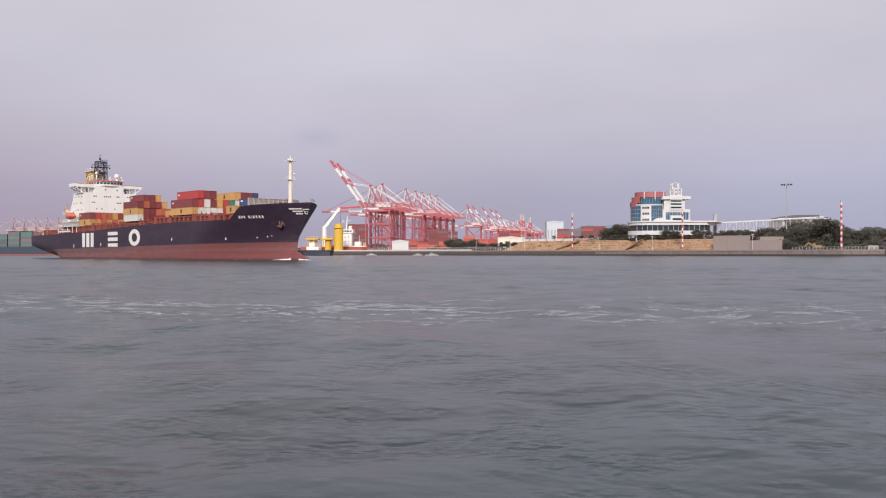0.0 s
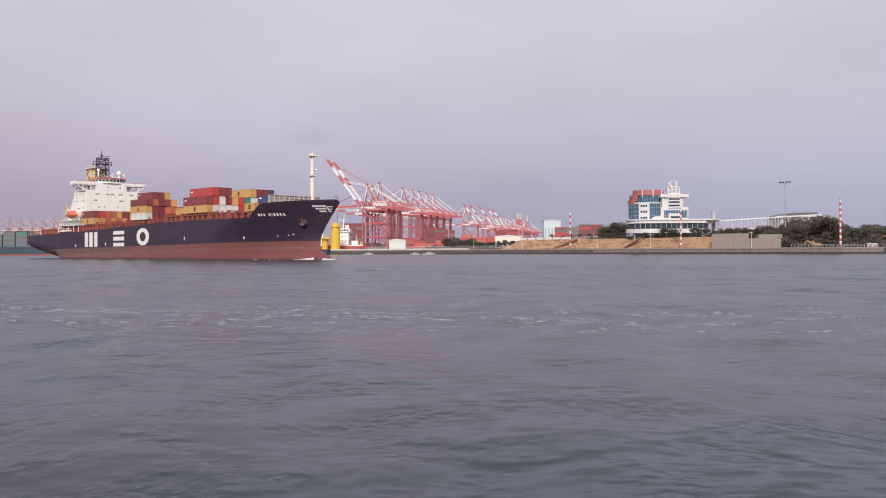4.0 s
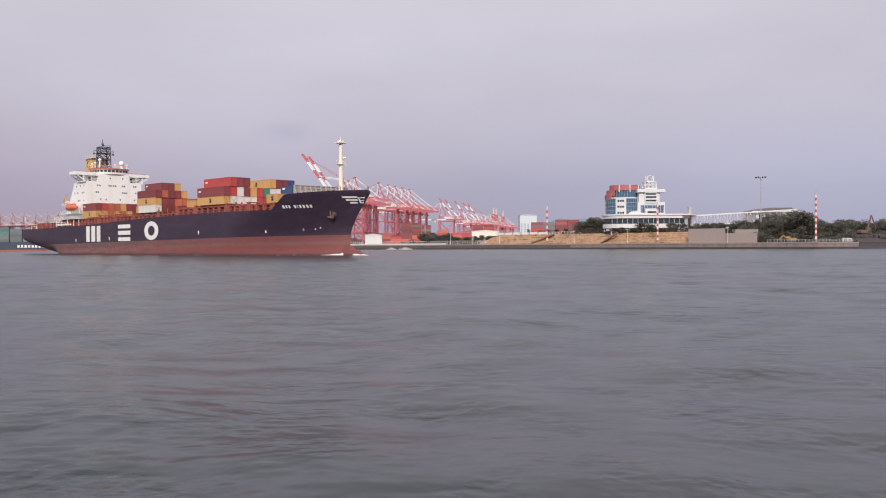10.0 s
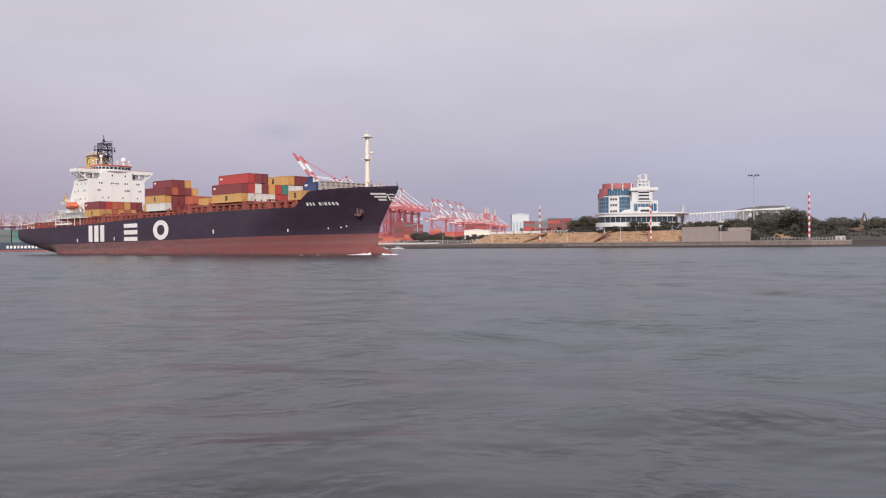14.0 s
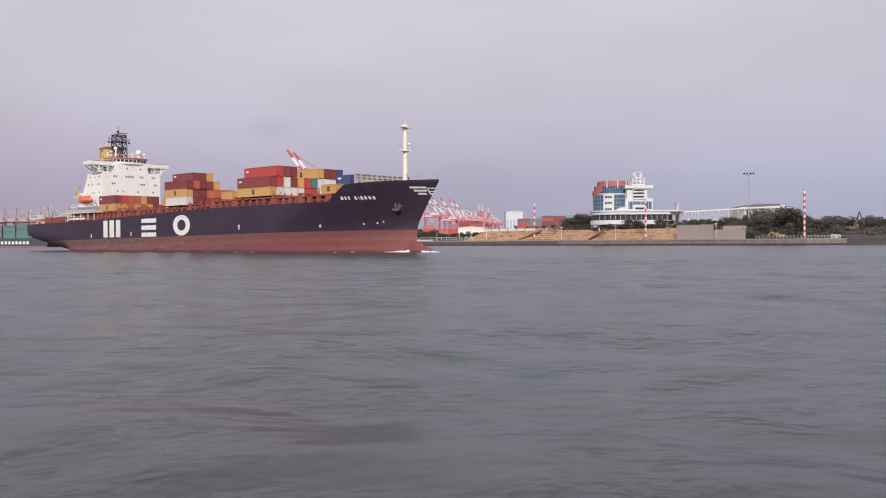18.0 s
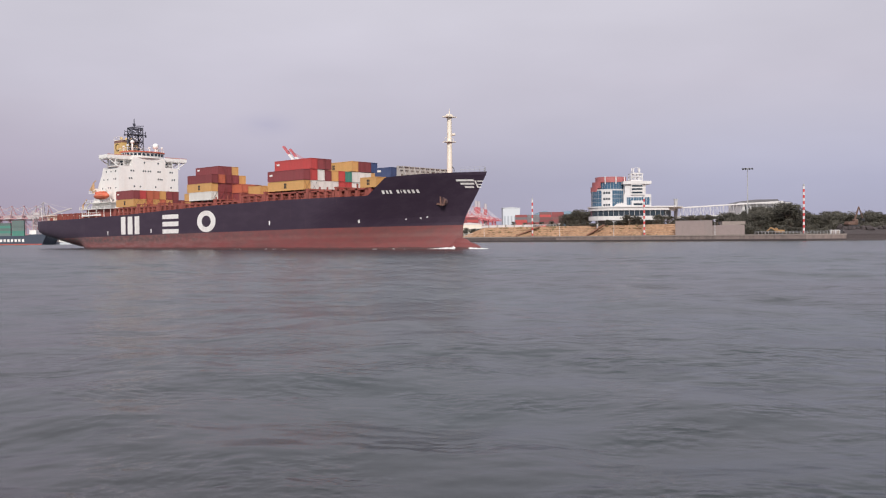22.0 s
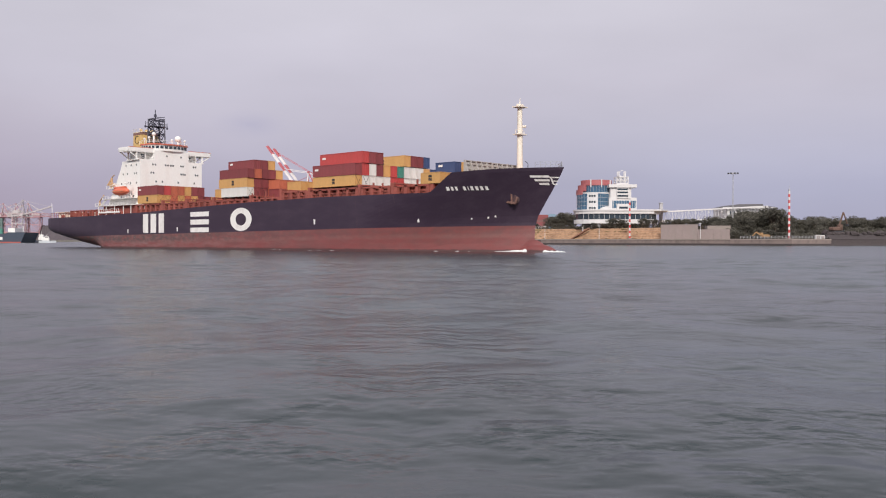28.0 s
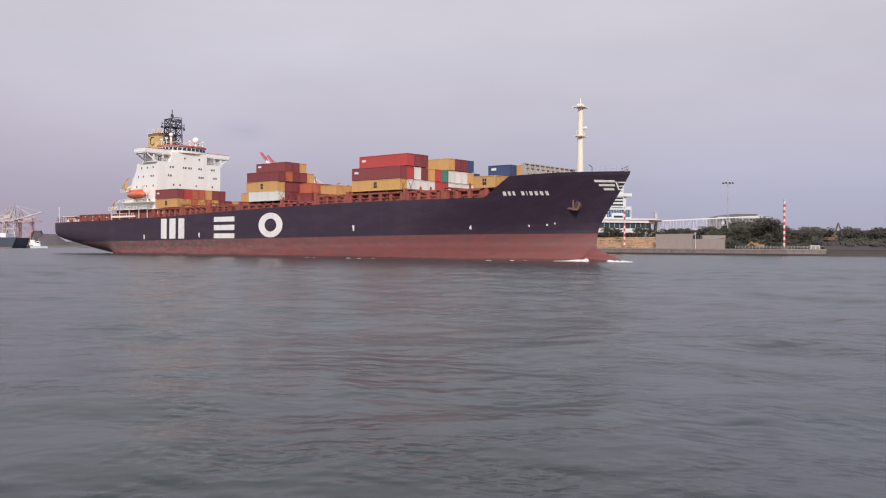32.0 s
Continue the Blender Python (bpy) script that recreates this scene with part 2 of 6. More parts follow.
    red = mixed(patch_dirt, red, (0.095, 0.066, 0.066))
    chips = maths("MULTIPLY", maths("MULTIPLY", band(grime, 0.62, 0.68), band(maths("ABSOLUTE", maths("ADD", above, 0.5), 0), 1.0, 0.2)), aft)
    red = mixed(chips, red, (0.33, 0.27, 0.25))
    wet = band(maths("ADD", sep.outputs["Z"], maths("MULTIPLY", grime, -0.8)), 0.15, 0.0)
    red = mixed(maths("MULTIPLY", wet, 0.75), red, (0.05, 0.035, 0.036))
    l(mixed(red_or_navy, red, navy), b.inputs["Base Color"])
    bp = n("ShaderNodeBump")
    bp.inputs["Strength"].default_value, bp.inputs["Distance"].default_value = 0.25, 0.06
    l(noise_of(0.25, 3, (1, 1, 1)), bp.inputs["Height"])
    l(bp.outputs[0], b.inputs["Normal"])
    return m


WATER, HULL = water_material(), hull_material()
WHITE = material("ship_white", (0.80, 0.79, 0.77), 0.5, grain=0.04, stain=(0.55, 0.42, 0.33), stain_amount=0.18, size=2, streak=0.15)
LETTER = material("letter_white", (0.78, 0.76, 0.74), 0.55, grain=0.05, stain=(0.4, 0.32, 0.32), stain_amount=0.45, size=1.2, streak=0.4)
DECK = material("oxide_red", (0.30, 0.082, 0.064), 0.7, grain=0.15, stain=(0.15, 0.05, 0.042), stain_amount=0.6, size=1.5, each=0.15)
MAST_GREY = material("mast_grey", (0.062, 0.062, 0.088), 0.6, grain=0.2, stain_amount=0.3)
DARK = material("dark_steel", (0.03, 0.03, 0.035), 0.6, grain=0.2)
GLASS = material("dark_window", (0.03, 0.045, 0.06), 0.12)
CREAM = material("mast_cream", (0.78, 0.70, 0.60), 0.55, grain=0.06, stain=(0.45, 0.3, 0.2), stain_amount=0.3, streak=0.2)
ORANGE = material("lifeboat_orange", (0.64, 0.15, 0.08), 0.45, grain=0.05)
FUNNEL = material("funnel_yellow", (0.66, 0.44, 0.17), 0.5, grain=0.08, stain=(0.2, 0.13, 0.07), stain_amount=0.5)
BOX = {
    "red": material("box_red", (0.44, 0.062, 0.060), 0.55, grain=0.1, stain=(0.3, 0.07, 0.06), stain_amount=0.35, streak=0.3, each=0.12),
    "brown": material("box_brown", (0.22, 0.050, 0.055), 0.6, grain=0.1, stain=(0.15, 0.05, 0.045), stain_amount=0.4, streak=0.3, each=0.15),
    "yellow": material("box_yellow", (0.57, 0.32, 0.12), 0.55, grain=0.08, stain=(0.42, 0.25, 0.1), stain_amount=0.35, streak=0.3, each=0.06),
    "white": material("box_white", (0.66, 0.64, 0.61), 0.5, grain=0.06, stain=(0.45, 0.4, 0.34), stain_amount=0.3, streak=0.3, each=0.06),
    "green": material("box_green", (0.06, 0.21, 0.165), 0.55, grain=0.08, stain_amount=0.3, streak=0.3, each=0.1),
    "blue": material("box_blue", (0.045, 0.07, 0.165), 0.55, grain=0.08, stain_amount=0.3, streak=0.3, each=0.1),
    "orange": material("box_orange", (0.46, 0.13, 0.075), 0.55, grain=0.08, stain_amount=0.3, streak=0.3, each=0.1),
}


# ---- building blocks ----
def block(bm, x0, x1, y0, y1, z0, z1, chamfer=0.0):
    m = Matrix.LocRotScale(((x0 + x1) / 2, (y0 + y1) / 2, (z0 + z1) / 2), None, (abs(x1 - x0), abs(y1 - y0), abs(z1 - z0)))
    made = bmesh.ops.create_cube(bm, size=1, matrix=m)["verts"]
    if chamfer:
        bmesh.ops.bevel(bm, geom=list({e for v in made for e in v.link_edges}), offset=chamfer, segments=1, affect="EDGES")
    return bm


def beam(bm, a, b, w, d=None):
    """A square bar of width w (and depth d) from a to b."""
    a, b = Vector(a), Vector(b)
    d = d or w
    way = b - a
    m = Matrix.Translation((a + b) / 2) @ way.to_track_quat("Z", "Y").to_matrix().to_4x4() @ Matrix.Diagonal((w, d, way.length, 1))
    bmesh.ops.create_cube(bm, size=1, matrix=m)
    return bm


def rod(bm, a, b, r0, r1=None, sides=8):
    a, b = Vector(a), Vector(b)
    way = b - a
    m = Matrix.Translation((a + b) / 2) @ way.to_track_quat("Z", "Y").to_matrix().to_4x4()
    bmesh.ops.create_cone(bm, cap_ends=True, segments=sides, radius1=r0, radius2=r0 if r1 is None else r1, depth=way.length, matrix=m)
    return bm


def prism(bm, outline, axis, lo, hi):
    """A slab with the given outline in the plane across the axis, from lo to hi along it."""
    def at(p, k):
        return {"x": (k, p[0], p[1]), "y": (p[0], k, p[1]), "z": (p[0], p[1], k)}[axis]
    a = [bm.verts.new(at(p, lo)) for p in outline]
    b = [bm.verts.new(at(p, hi)) for p in outline]
    bm.faces.new(a), bm.faces.new(b[::-1])
    for i in range(len(a)):
        j = (i + 1) % len(a)
        bm.faces.new((a[i], b[i], b[j], a[j]))
    bmesh.ops.recalc_face_normals(bm, faces=bm.faces[:])
    return bm


def mesh_of(name, bm, mat, smooth=False):
    me = bpy.data.meshes.new(name)
    bm.to_mesh(me)
    bm.free()
    me.materials.append(mat)
    if smooth:
        me.polygons.foreach_set("use_smooth", [True] * len(me.polygons))
    return me


def part(name, bm, mat, parent, label="", smooth=False, at=None):
    """One mesh object under a thing or under a part."""
    ob = new(name, bm if isinstance(bm, bpy.types.Mesh) else mesh_of(name, bm, mat, smooth))
    ob.parent = parent
    if at is not None:
        ob.matrix_basis = at
    if label:
        ob["label"] = label
    return ob


def thing(name, label, category, at=None, group="", kind=""):
    ob = tagged(new(name), label, category, group, kind)
    if at is not None:
        ob.matrix_basis = at
    return ob


def nb():
    return bmesh.new()


# ---- water ----
WAVES = []
_rng = np.random.default_rng(4)
for _wave in (1.6, 1.9, 2.3, 2.7, 3.1, 3.8, 4.6, 5.5, 6.7, 8.5, 11, 14, 19, 26):
    for _ in range(2):
        _a = _rng.normal(1.25, 0.75)
        _k = 2 * math.pi / (_wave * _rng.uniform(0.9, 1.1))
        WAVES.append((0.0053 * _wave ** 0.66, _k * math.cos(_a), _k * math.sin(_a), _rng.uniform(0, 6.28), 0.11 * _rng.uniform(0.5, 1.5)))


def swell(x, y):
    """Height of the chop at a place on the sheet."""
    return sum(h * np.sin(kx * x + ky * y + s + 0.6 * np.sin(x * b + y * 0.07)) for h, kx, ky, s, b in WAVES)


def water_sheet():
    def lines(lo, hi, step, far):
        inner = list(np.arange(lo, hi + 0.01, step))
        out_lo, out_hi, s, v, w = [], [], step, lo, hi
        while v > -far or w < far:
            s *= 1.16
            v, w = v - s, w + s
            out_lo.append(max(v, -far)), out_hi.append(min(w, far))
        return np.array(sorted(set(out_lo + inner + out_hi)))
    xs, ys = lines(-75, 75, 0.6, 4800), lines(-8, 130, 0.5, 4800)
    X, Y = np.meshgrid(xs, ys)
    Z = swell(X, Y)
    d = np.maximum(np.abs(X) - 75, np.maximum(Y - 130, -8 - Y))
    Z *= np.clip(1 - d / 90, 0, 1)
    nx, ny = len(xs), len(ys)
    verts = np.stack([X.ravel(), Y.ravel(), Z.ravel()], 1)
    i = np.arange(nx * ny).reshape(ny, nx)
    faces = np.stack([i[:-1, :-1], i[:-1, 1:], i[1:, 1:], i[1:, :-1]], -1).reshape(-1, 4)
    me = bpy.data.meshes.new("water")
    me.from_pydata(verts.tolist(), [], faces.tolist())
    me.materials.append(WATER)
    me.polygons.foreach_set("use_smooth", [True] * len(me.polygons))
    return tagged(new("water", me), "grey-green choppy harbour water under an overcast sky", "water", kind="structure")


water = water_sheet()

# ---- the container ship ----
ship = thing("container_ship", "navy and red container ship with white deckhouse, part-loaded with containers", "ship")
BEAM = 16.1


def deck_edge(x):
    return float(np.interp(x, [-233, -190, -152, -120, -94, -64, -26.2, -25.2, -20.4, -12, 0], [11.0, 11.1, 11.65, 12.6, 13.25, 13.65, 13.55, 13.7, 17.85, 18.4, 18.85]))


def stem(z):
    """How far forward the bow reaches at each height."""
    return float(np.interp(z, [-3, 6, 8, 11, 14, 16.5, 18.6], [-8.3, -7.8, -7.0, -5.0, -2.9, -1.3, 0.0]))


def hull_grid():
    cols = [*np.linspace(-233, -186, 20), *np.linspace(-180, -66, 20), -60]
    bow = [*np.linspace(0.04, 0.54, 9), 0.551, 0.558, 0.58, 0.6, 0.62, 0.64, 0.655, 0.664, *np.linspace(0.68, 1, 16)]
    levels = 16
    grid = []
    for x in cols:
        zt = deck_edge(x)
        zb = float(np.interp(x, [-233, -226, -205, -187, -176], [4.7, 3.7, 0.7, -1.5, -9]))
        wide = BEAM * float(np.interp(x, [-233, -228, -218, -200, -180], [0.70, 0.78, 0.86, 0.95, 1.0]))
        power = float(np.interp(x, [-233, -190, -176, -165], [6.0, 5.0, 7.0, 12.0]))
        col = []
        for j in range(levels + 1):
            s = 1 - (1 - j / levels) ** 1.6
            z = zb + (zt - zb) * s
            y = wide * max(0.0, 1 - (1 - s) ** power) ** 0.5
            col.append((x, y, z))
        grid.append(col)
    for u in bow:
        top_x = -60 + 60 * u
        zt, zb = deck_edge(top_x), -3.0
        col = []
        for j in range(levels + 1):
            s = 1 - (1 - j / levels) ** 1.25
            z = zb + (zt - zb) * s
            end = stem(z)
            x = -60 + (end + 60) * u
            flare = min(1, max(0, (z - 1) / 17)) ** 1.3
            length, power = 46 - 12 * flare, 1.75 + 0.75 * flare
            t = min(1, (end - x) / length)
            col.append((x, BEAM * (1 - (1 - t) ** power), z))
        grid.append(col)
    return grid


def hull_shell():
    bm = nb()
    grid = hull_grid()
    rows = {}
    for side in (-1, 1):
        rows[side] = [[bm.verts.new((x, side * y, z)) for x, y, z in col] for col in grid]
    for side in (-1, 1):
        r = rows[side]
        for i in range(len(r) - 1):
            for j in range(len(r[0]) - 1):
                q = (r[i][j], r[i + 1][j], r[i + 1][j + 1], r[i][j + 1])
                bm.faces.new(q if side < 0 else q[::-1])
    a, b = rows[-1], rows[1]
    for j in range(len(a[0]) - 1):  # the transom
        bm.faces.new((a[0][j], a[0][j + 1], b[0][j + 1], b[0][j]))
    bmesh.ops.remove_doubles(bm, verts=bm.verts, dist=0.01)
    bmesh.ops.recalc_face_normals(bm, faces=bm.faces[:])
    return bm


def deck_plate():
    bm = nb()
    ring = []
    for c in hull_grid():
        z = c[-1][2] - 1.0
        zs = [p[2] for p in c]
        ring.append((float(np.interp(z, zs, [p[0] for p in c])) - 0.1, max(float(np.interp(z, zs, [p[1] for p in c])) - 0.25, 0.02), z))
    a = [bm.verts.new((x, -y, z)) for x, y, z in ring]
    b = [bm.verts.new((x, y, z)) for x, y, z in ring]
    for i in range(len(a) - 1):
        bm.faces.new((a[i], a[i + 1], b[i + 1], b[i]))
    return bm


def bulb():
    bm = nb()
    bmesh.ops.create_uvsphere(bm, u_segments=20, v_segments=12, radius=1, matrix=Matrix.LocRotScale((-8.4, 0, -0.6), None, (6.8, 2.3, 2.5)))
    bmesh.ops.create_uvsphere(bm, u_segments=20, v_segments=12, radius=1, matrix=Matrix.LocRotScale((-9.2, 0, 0.0), None, (4.6, 1.5, 2.9)))
    return bm


hull = part("hull", hull_shell(), HULL, ship, "navy hull with worn red bottom paint", smooth=False)
part("bulbous_bow", bulb(), HULL, ship, smooth=True)
part("deck", deck_plate(), DECK, ship)


# ---- containers on deck ----
BOX_MESHES = {}
CARGO = []  # each box with its place on the ship


def container_mesh(length, height, color):
    """A corrugated steel box with proud corner posts and rails, door bars on its forward end."""
    key = (length, height, color)
    if key in BOX_MESHES:
        return BOX_MESHES[key]
    bm = nb()
    L, W, H = length, 2.36, height
    for x0, x1, y0, y1 in ((-L, -L + 0.2, -W / 2, -W / 2 + 0.2), (-0.2, 0, -W / 2, -W / 2 + 0.2), (-L, -L + 0.2, W / 2 - 0.2, W / 2), (-0.2, 0, W / 2 - 0.2, W / 2)):
        block(bm, x0, x1, y0, y1, 0, H)
    for z0, z1 in ((0, 0.16), (H - 0.14, H)):
        for y0 in (-W / 2, W / 2 - 0.12):
            block(bm, -L + 0.2, -0.2, y0, y0 + 0.12, z0, z1)
        for x0 in (-L, -0.12):
            block(bm, x0, x0 + 0.12, -W / 2 + 0.2, W / 2 - 0.2, z0, z1)
    block(bm, -L + 0.1, -0.1, -W / 2 + 0.1, W / 2 - 0.1, 0.1, H - 0.05)
    n = 24
    for side in (-1, 1):
        pts = []
        for i in range(n + 1):
            x = -L + 0.2 + (L - 0.4) * i / n
            y = side * (W / 2 - (0.05 if i % 2 else 0.078))
            pts.append((bm.verts.new((x, y, 0.16)), bm.verts.new((x, y, H - 0.14))))
        for (a, b), (c, d) in zip(pts, pts[1:]):
            bm.faces.new((a, c, d, b) if side < 0 else (a, b, d, c))
    for y in (-0.85, -0.35, 0.35, 0.85):
        block(bm, -0.1, -0.03, y - 0.035, y + 0.035, 0.2, H - 0.2)
    BOX_MESHES[key] = mesh_of("container", bm, BOX[color])
    return BOX_MESHES[key]


def column(k):
    return -14.88 + 2.48 * k


def load(front, length, layers, shift=0):
    """One bay: layers of (base height, box height, {column: colour})."""
    for z, h, row in layers:
        for k, color in row.items():
            ob = tagged(new("container", container_mesh(length, h, color)), f"{color} corrugated steel shipping container stacked on the ship's deck", "container", "deck cargo")
            CARGO.append((ob, pose(front, column(k + shift), z)))
            if color == "yellow" and h > 2.5 and (length > 10 or front == -24.8):
                box_mark(ob, length, h)


MARK = {}


def box_mark(ob, length, h):
    """The dark square device on the flank of a yellow box."""
    if "m" not in MARK:
        bm = nb()
        for y0 in (0.0, 0.75):
            for x0 in (0.0, 0.55):
                block(bm, x0, x0 + 0.45, -0.03, 0, y0, y0 + 0.6)
        MARK["m"] = mesh_of("emblem", bm, DARK)
    part("emblem", MARK["m"], None, ob, at=pose(-length / 2 - 0.5, -1.17, h * 0.5 - 0.65))


def lashing():
    """Crossed lashing rods over the forward ends of the lowest boxes."""
    for front, z, ks in ((-95.6, 15.1, range(0, 4)), (-143.6, 14.5, range(0, 8)), (-50.8, 16.2, range(0, 2))):
        for k in ks:
            if "x" not in MARK:
                g = nb()
                beam(g, (0.06, -1.15, -0.8), (0.06, 1.1, 2.5), 0.04), beam(g, (0.06, 1.15, -0.8), (0.06, -1.1, 2.5), 0.04)
                MARK["x"] = mesh_of("lashing_rod", g, DARK)
            part("lashing_rod", MARK["x"], None, ship, at=pose(front, column(k), z))
    # small white lettering panels, too small to read
    for front, back, k, z in ((-50.8, -66.9, 1, 21.95), (-50.8, -66.9, 0, 18.85), (-95.6, -108.2, 1, 22.85), (-143.6, -155.8, 0, 17.15), (-24.6, -30.66, 3, 18.4)):
        ob = min(CARGO, key=lambda c: (c[1].translation - Vector((front, column(k), z))).length)[0]
        part("marking_panel", block(nb(), back - front + 0.9, back - front + 2.2, -1.22, -1.16, 1.5, 2.0), LETTER, ob)


def row(colors, first=0):
    names = {"r": "red", "b": "brown", "y": "yellow", "w": "white", "g": "green", "u": "blue", "o": "orange"}
    return {first + i: names[c] for i, c in enumerate(colors) if c != "."}


load(-143.6, 12.19, [(14.5, 2.59, row("yyoyoybbyoob")), (17.15, 2.9, row("brooybb"))])
load(-109.0, 6.06, [(15.1, 2.59, row("ybyb", 1)), (17.75, 2.59, row("yb", 2))])
load(-95.6, 12.6, [(15.0, 2.59, row("wbboobbo")), (22.85, 2.59, row("bby", 1))])
load(-95.6, 13.7, [(17.62, 2.59, row("ybbbo"))])
load(-95.3, 13.7, [(20.24, 2.59, row("bobby"))])
load(-90.6, 6.06, [(14.6, 2.59, row("bobb", 3)), (17.25, 2.59, row("oob", 3))])
load(-80.9, 6.06, [(13.7, 2.59, row("bbrb", 3)), (16.35, 2.59, row("yyyo", 3))])
load(-50.8, 16.15, [(16.15, 2.59, row("ywwwwrrwwwwwb")), (18.85, 2.9, row("brwbyrgwwwyu")), (21.95, 2.9, row("rbb...ybbu", 1))])
load(-24.8, 6.06, [(15.75, 2.59, row("yy", 1))])
load(-23.0, 6.06, [(15.75, 2.59, row("bb", 3)), (18.4, 2.59, row("yy", 4))])
load(-24.6, 6.06, [(18.4, 2.59, row("u", 3))])

lashing()

# ---- deck gear ----


def hull_side(x, z):
    """Half breadth of the bow at a place on its side."""
    end = stem(z)
    flare = min(1, max(0, (z - 1) / 17)) ** 1.3
    length, power = 46 - 12 * flare, 1.75 + 0.75 * flare
    return BEAM * (1 - (1 - min(1, max(0, (end - x)) / length)) ** power)


def room(x):
    """Half width that the deck leaves for gear at x."""
    return 16.0 if x < -48 else min(16.0, hull_side(x, deck_edge(x) - 1.5) - 0.5)


def deck_gear():
    for x in (-140.9, -127, -112.5, -94.2, -80.5, -68.6, -49.4, -38.3, -27.5):
        zd = deck_edge(x) - 1
        top = 16.0 if x > -90 else 14.9
        g = nb()
        w = room(x)
        for y in (-0.975, -0.75, -0.44, 0, 0.44, 0.75, 0.975):
            block(g, x - 0.45, x + 0.45, y * w - 0.4, y * w + 0.4, zd, top)
        block(g, x - 0.6, x + 0.6, -w, w, top, top + 0.3)
        block(g, x - 0.5, x + 0.5, -w + 0.1, w - 0.1, zd + 1.3, zd + 1.5)
        part("lashing_bridge", g, DECK, ship, "oxide-red lashing bridge")
    for x0, x1 in zip((-157, -139.7, -126, -111.5, -93.2, -79.5, -67.6, -48.4, -37.5), (-142.1, -128.2, -113.8, -95.2, -81.5, -69.6, -50.4, -39.5, -28.5)):
        zd = deck_edge((x0 + x1) / 2) - 1
        top = 15.8 if x0 > -90 else 14.4
        g = nb()
        block(g, x0, x1, -12.5, 12.5, zd, top - 0.6)
        block(g, x0 - 0.2, x1 + 0.2, -12.9, 12.9, top - 0.6, top)
        part("hatch_coaming", g, DECK, ship)
        n = max(2, round((x1 - x0) / 3.2))
        for i in range(n + 1):
            part("pedestal", pedestal_mesh(), None, ship, at=pose(x0 + (x1 - x0) * i / n, 0, zd) @ Matrix.Diagonal((1, room(x0 + (x1 - x0) * i / n) / 16, (top - zd) / 3, 1)))
        w = min(room(x0), room(x1))
        part("deck_rail", block(nb(), x0, x1, -w + 0.05, -w + 0.3, top - 0.5, top - 0.1), DECK, ship)
        part("deck_rail", block(nb(), x0, x1, -w + 0.1, -w + 0.25, zd + 1.75, zd + 1.95), DECK, ship)
        for i in range(n):
            part("vent_box", vent_mesh(), None, ship, at=pose(x0 + (x1 - x0) * (i + 0.5) / n, 16 - w, zd))


PIECES = {}


def pedestal_mesh():
    if "p" not in PIECES:
        g = nb()
        block(g, -0.42, 0.42, -15.95, -14.9, 0, 2.75)
        block(g, -0.6, 0.6, -15.95, -14.6, 2.45, 2.75)
        block(g, -0.15, 0.15, -14.9, -12.6, 1.2, 1.5)
        PIECES["p"] = mesh_of("pedestal", g, DECK)
    return PIECES["p"]


def vent_mesh():
    if "v" not in PIECES:
        g = nb()
        block(g, -0.85, 0.7, -15.4, -14.8, 0.6, 1.7, 0.08)
        block(g, -0.2, 0.2, -15.4, -15.0, 0, 0.7)
        PIECES["v"] = mesh_of("vent_box", g, DECK)
    return PIECES["v"]


deck_gear()


def rail_posts():
    """Upright lashing posts and pipe stands along the starboard rail, forward of the tall boxes and beside them."""
    rng = random.Random(14)
    for i in range(34):
        x = -28.5 - i * 3.3 + rng.uniform(-0.8, 0.8)
        z, w = deck_edge(x) - 1, room(x)
        h = rng.uniform(2.6, 4.4)
        g = nb()
        block(g, x - 0.16, x + 0.16, -w + 0.35, -w + 0.7, z, z + h)
        if i % 3 == 0:
            beam(g, (x, -w + 0.5, z + h), (x - 1.6, -w + 1.9, z + h * 0.55), 0.2)
        part("lashing_post", g, DECK, ship)


rail_posts()

# ---- the deckhouse ----


WHEEL_PLAN = [(-171, -7.8), (-166.5, -7.8), (-164.2, -6.4), (-163.2, -3.4), (-162.9, 0), (-163.2, 3.4), (-164.2, 6.4), (-166.5, 7.8), (-171, 7.8)]


HOUSE_AT = Matrix.Translation((1.8, 0, 0)) @ Matrix.Diagonal((1, 0.94, 1, 1))


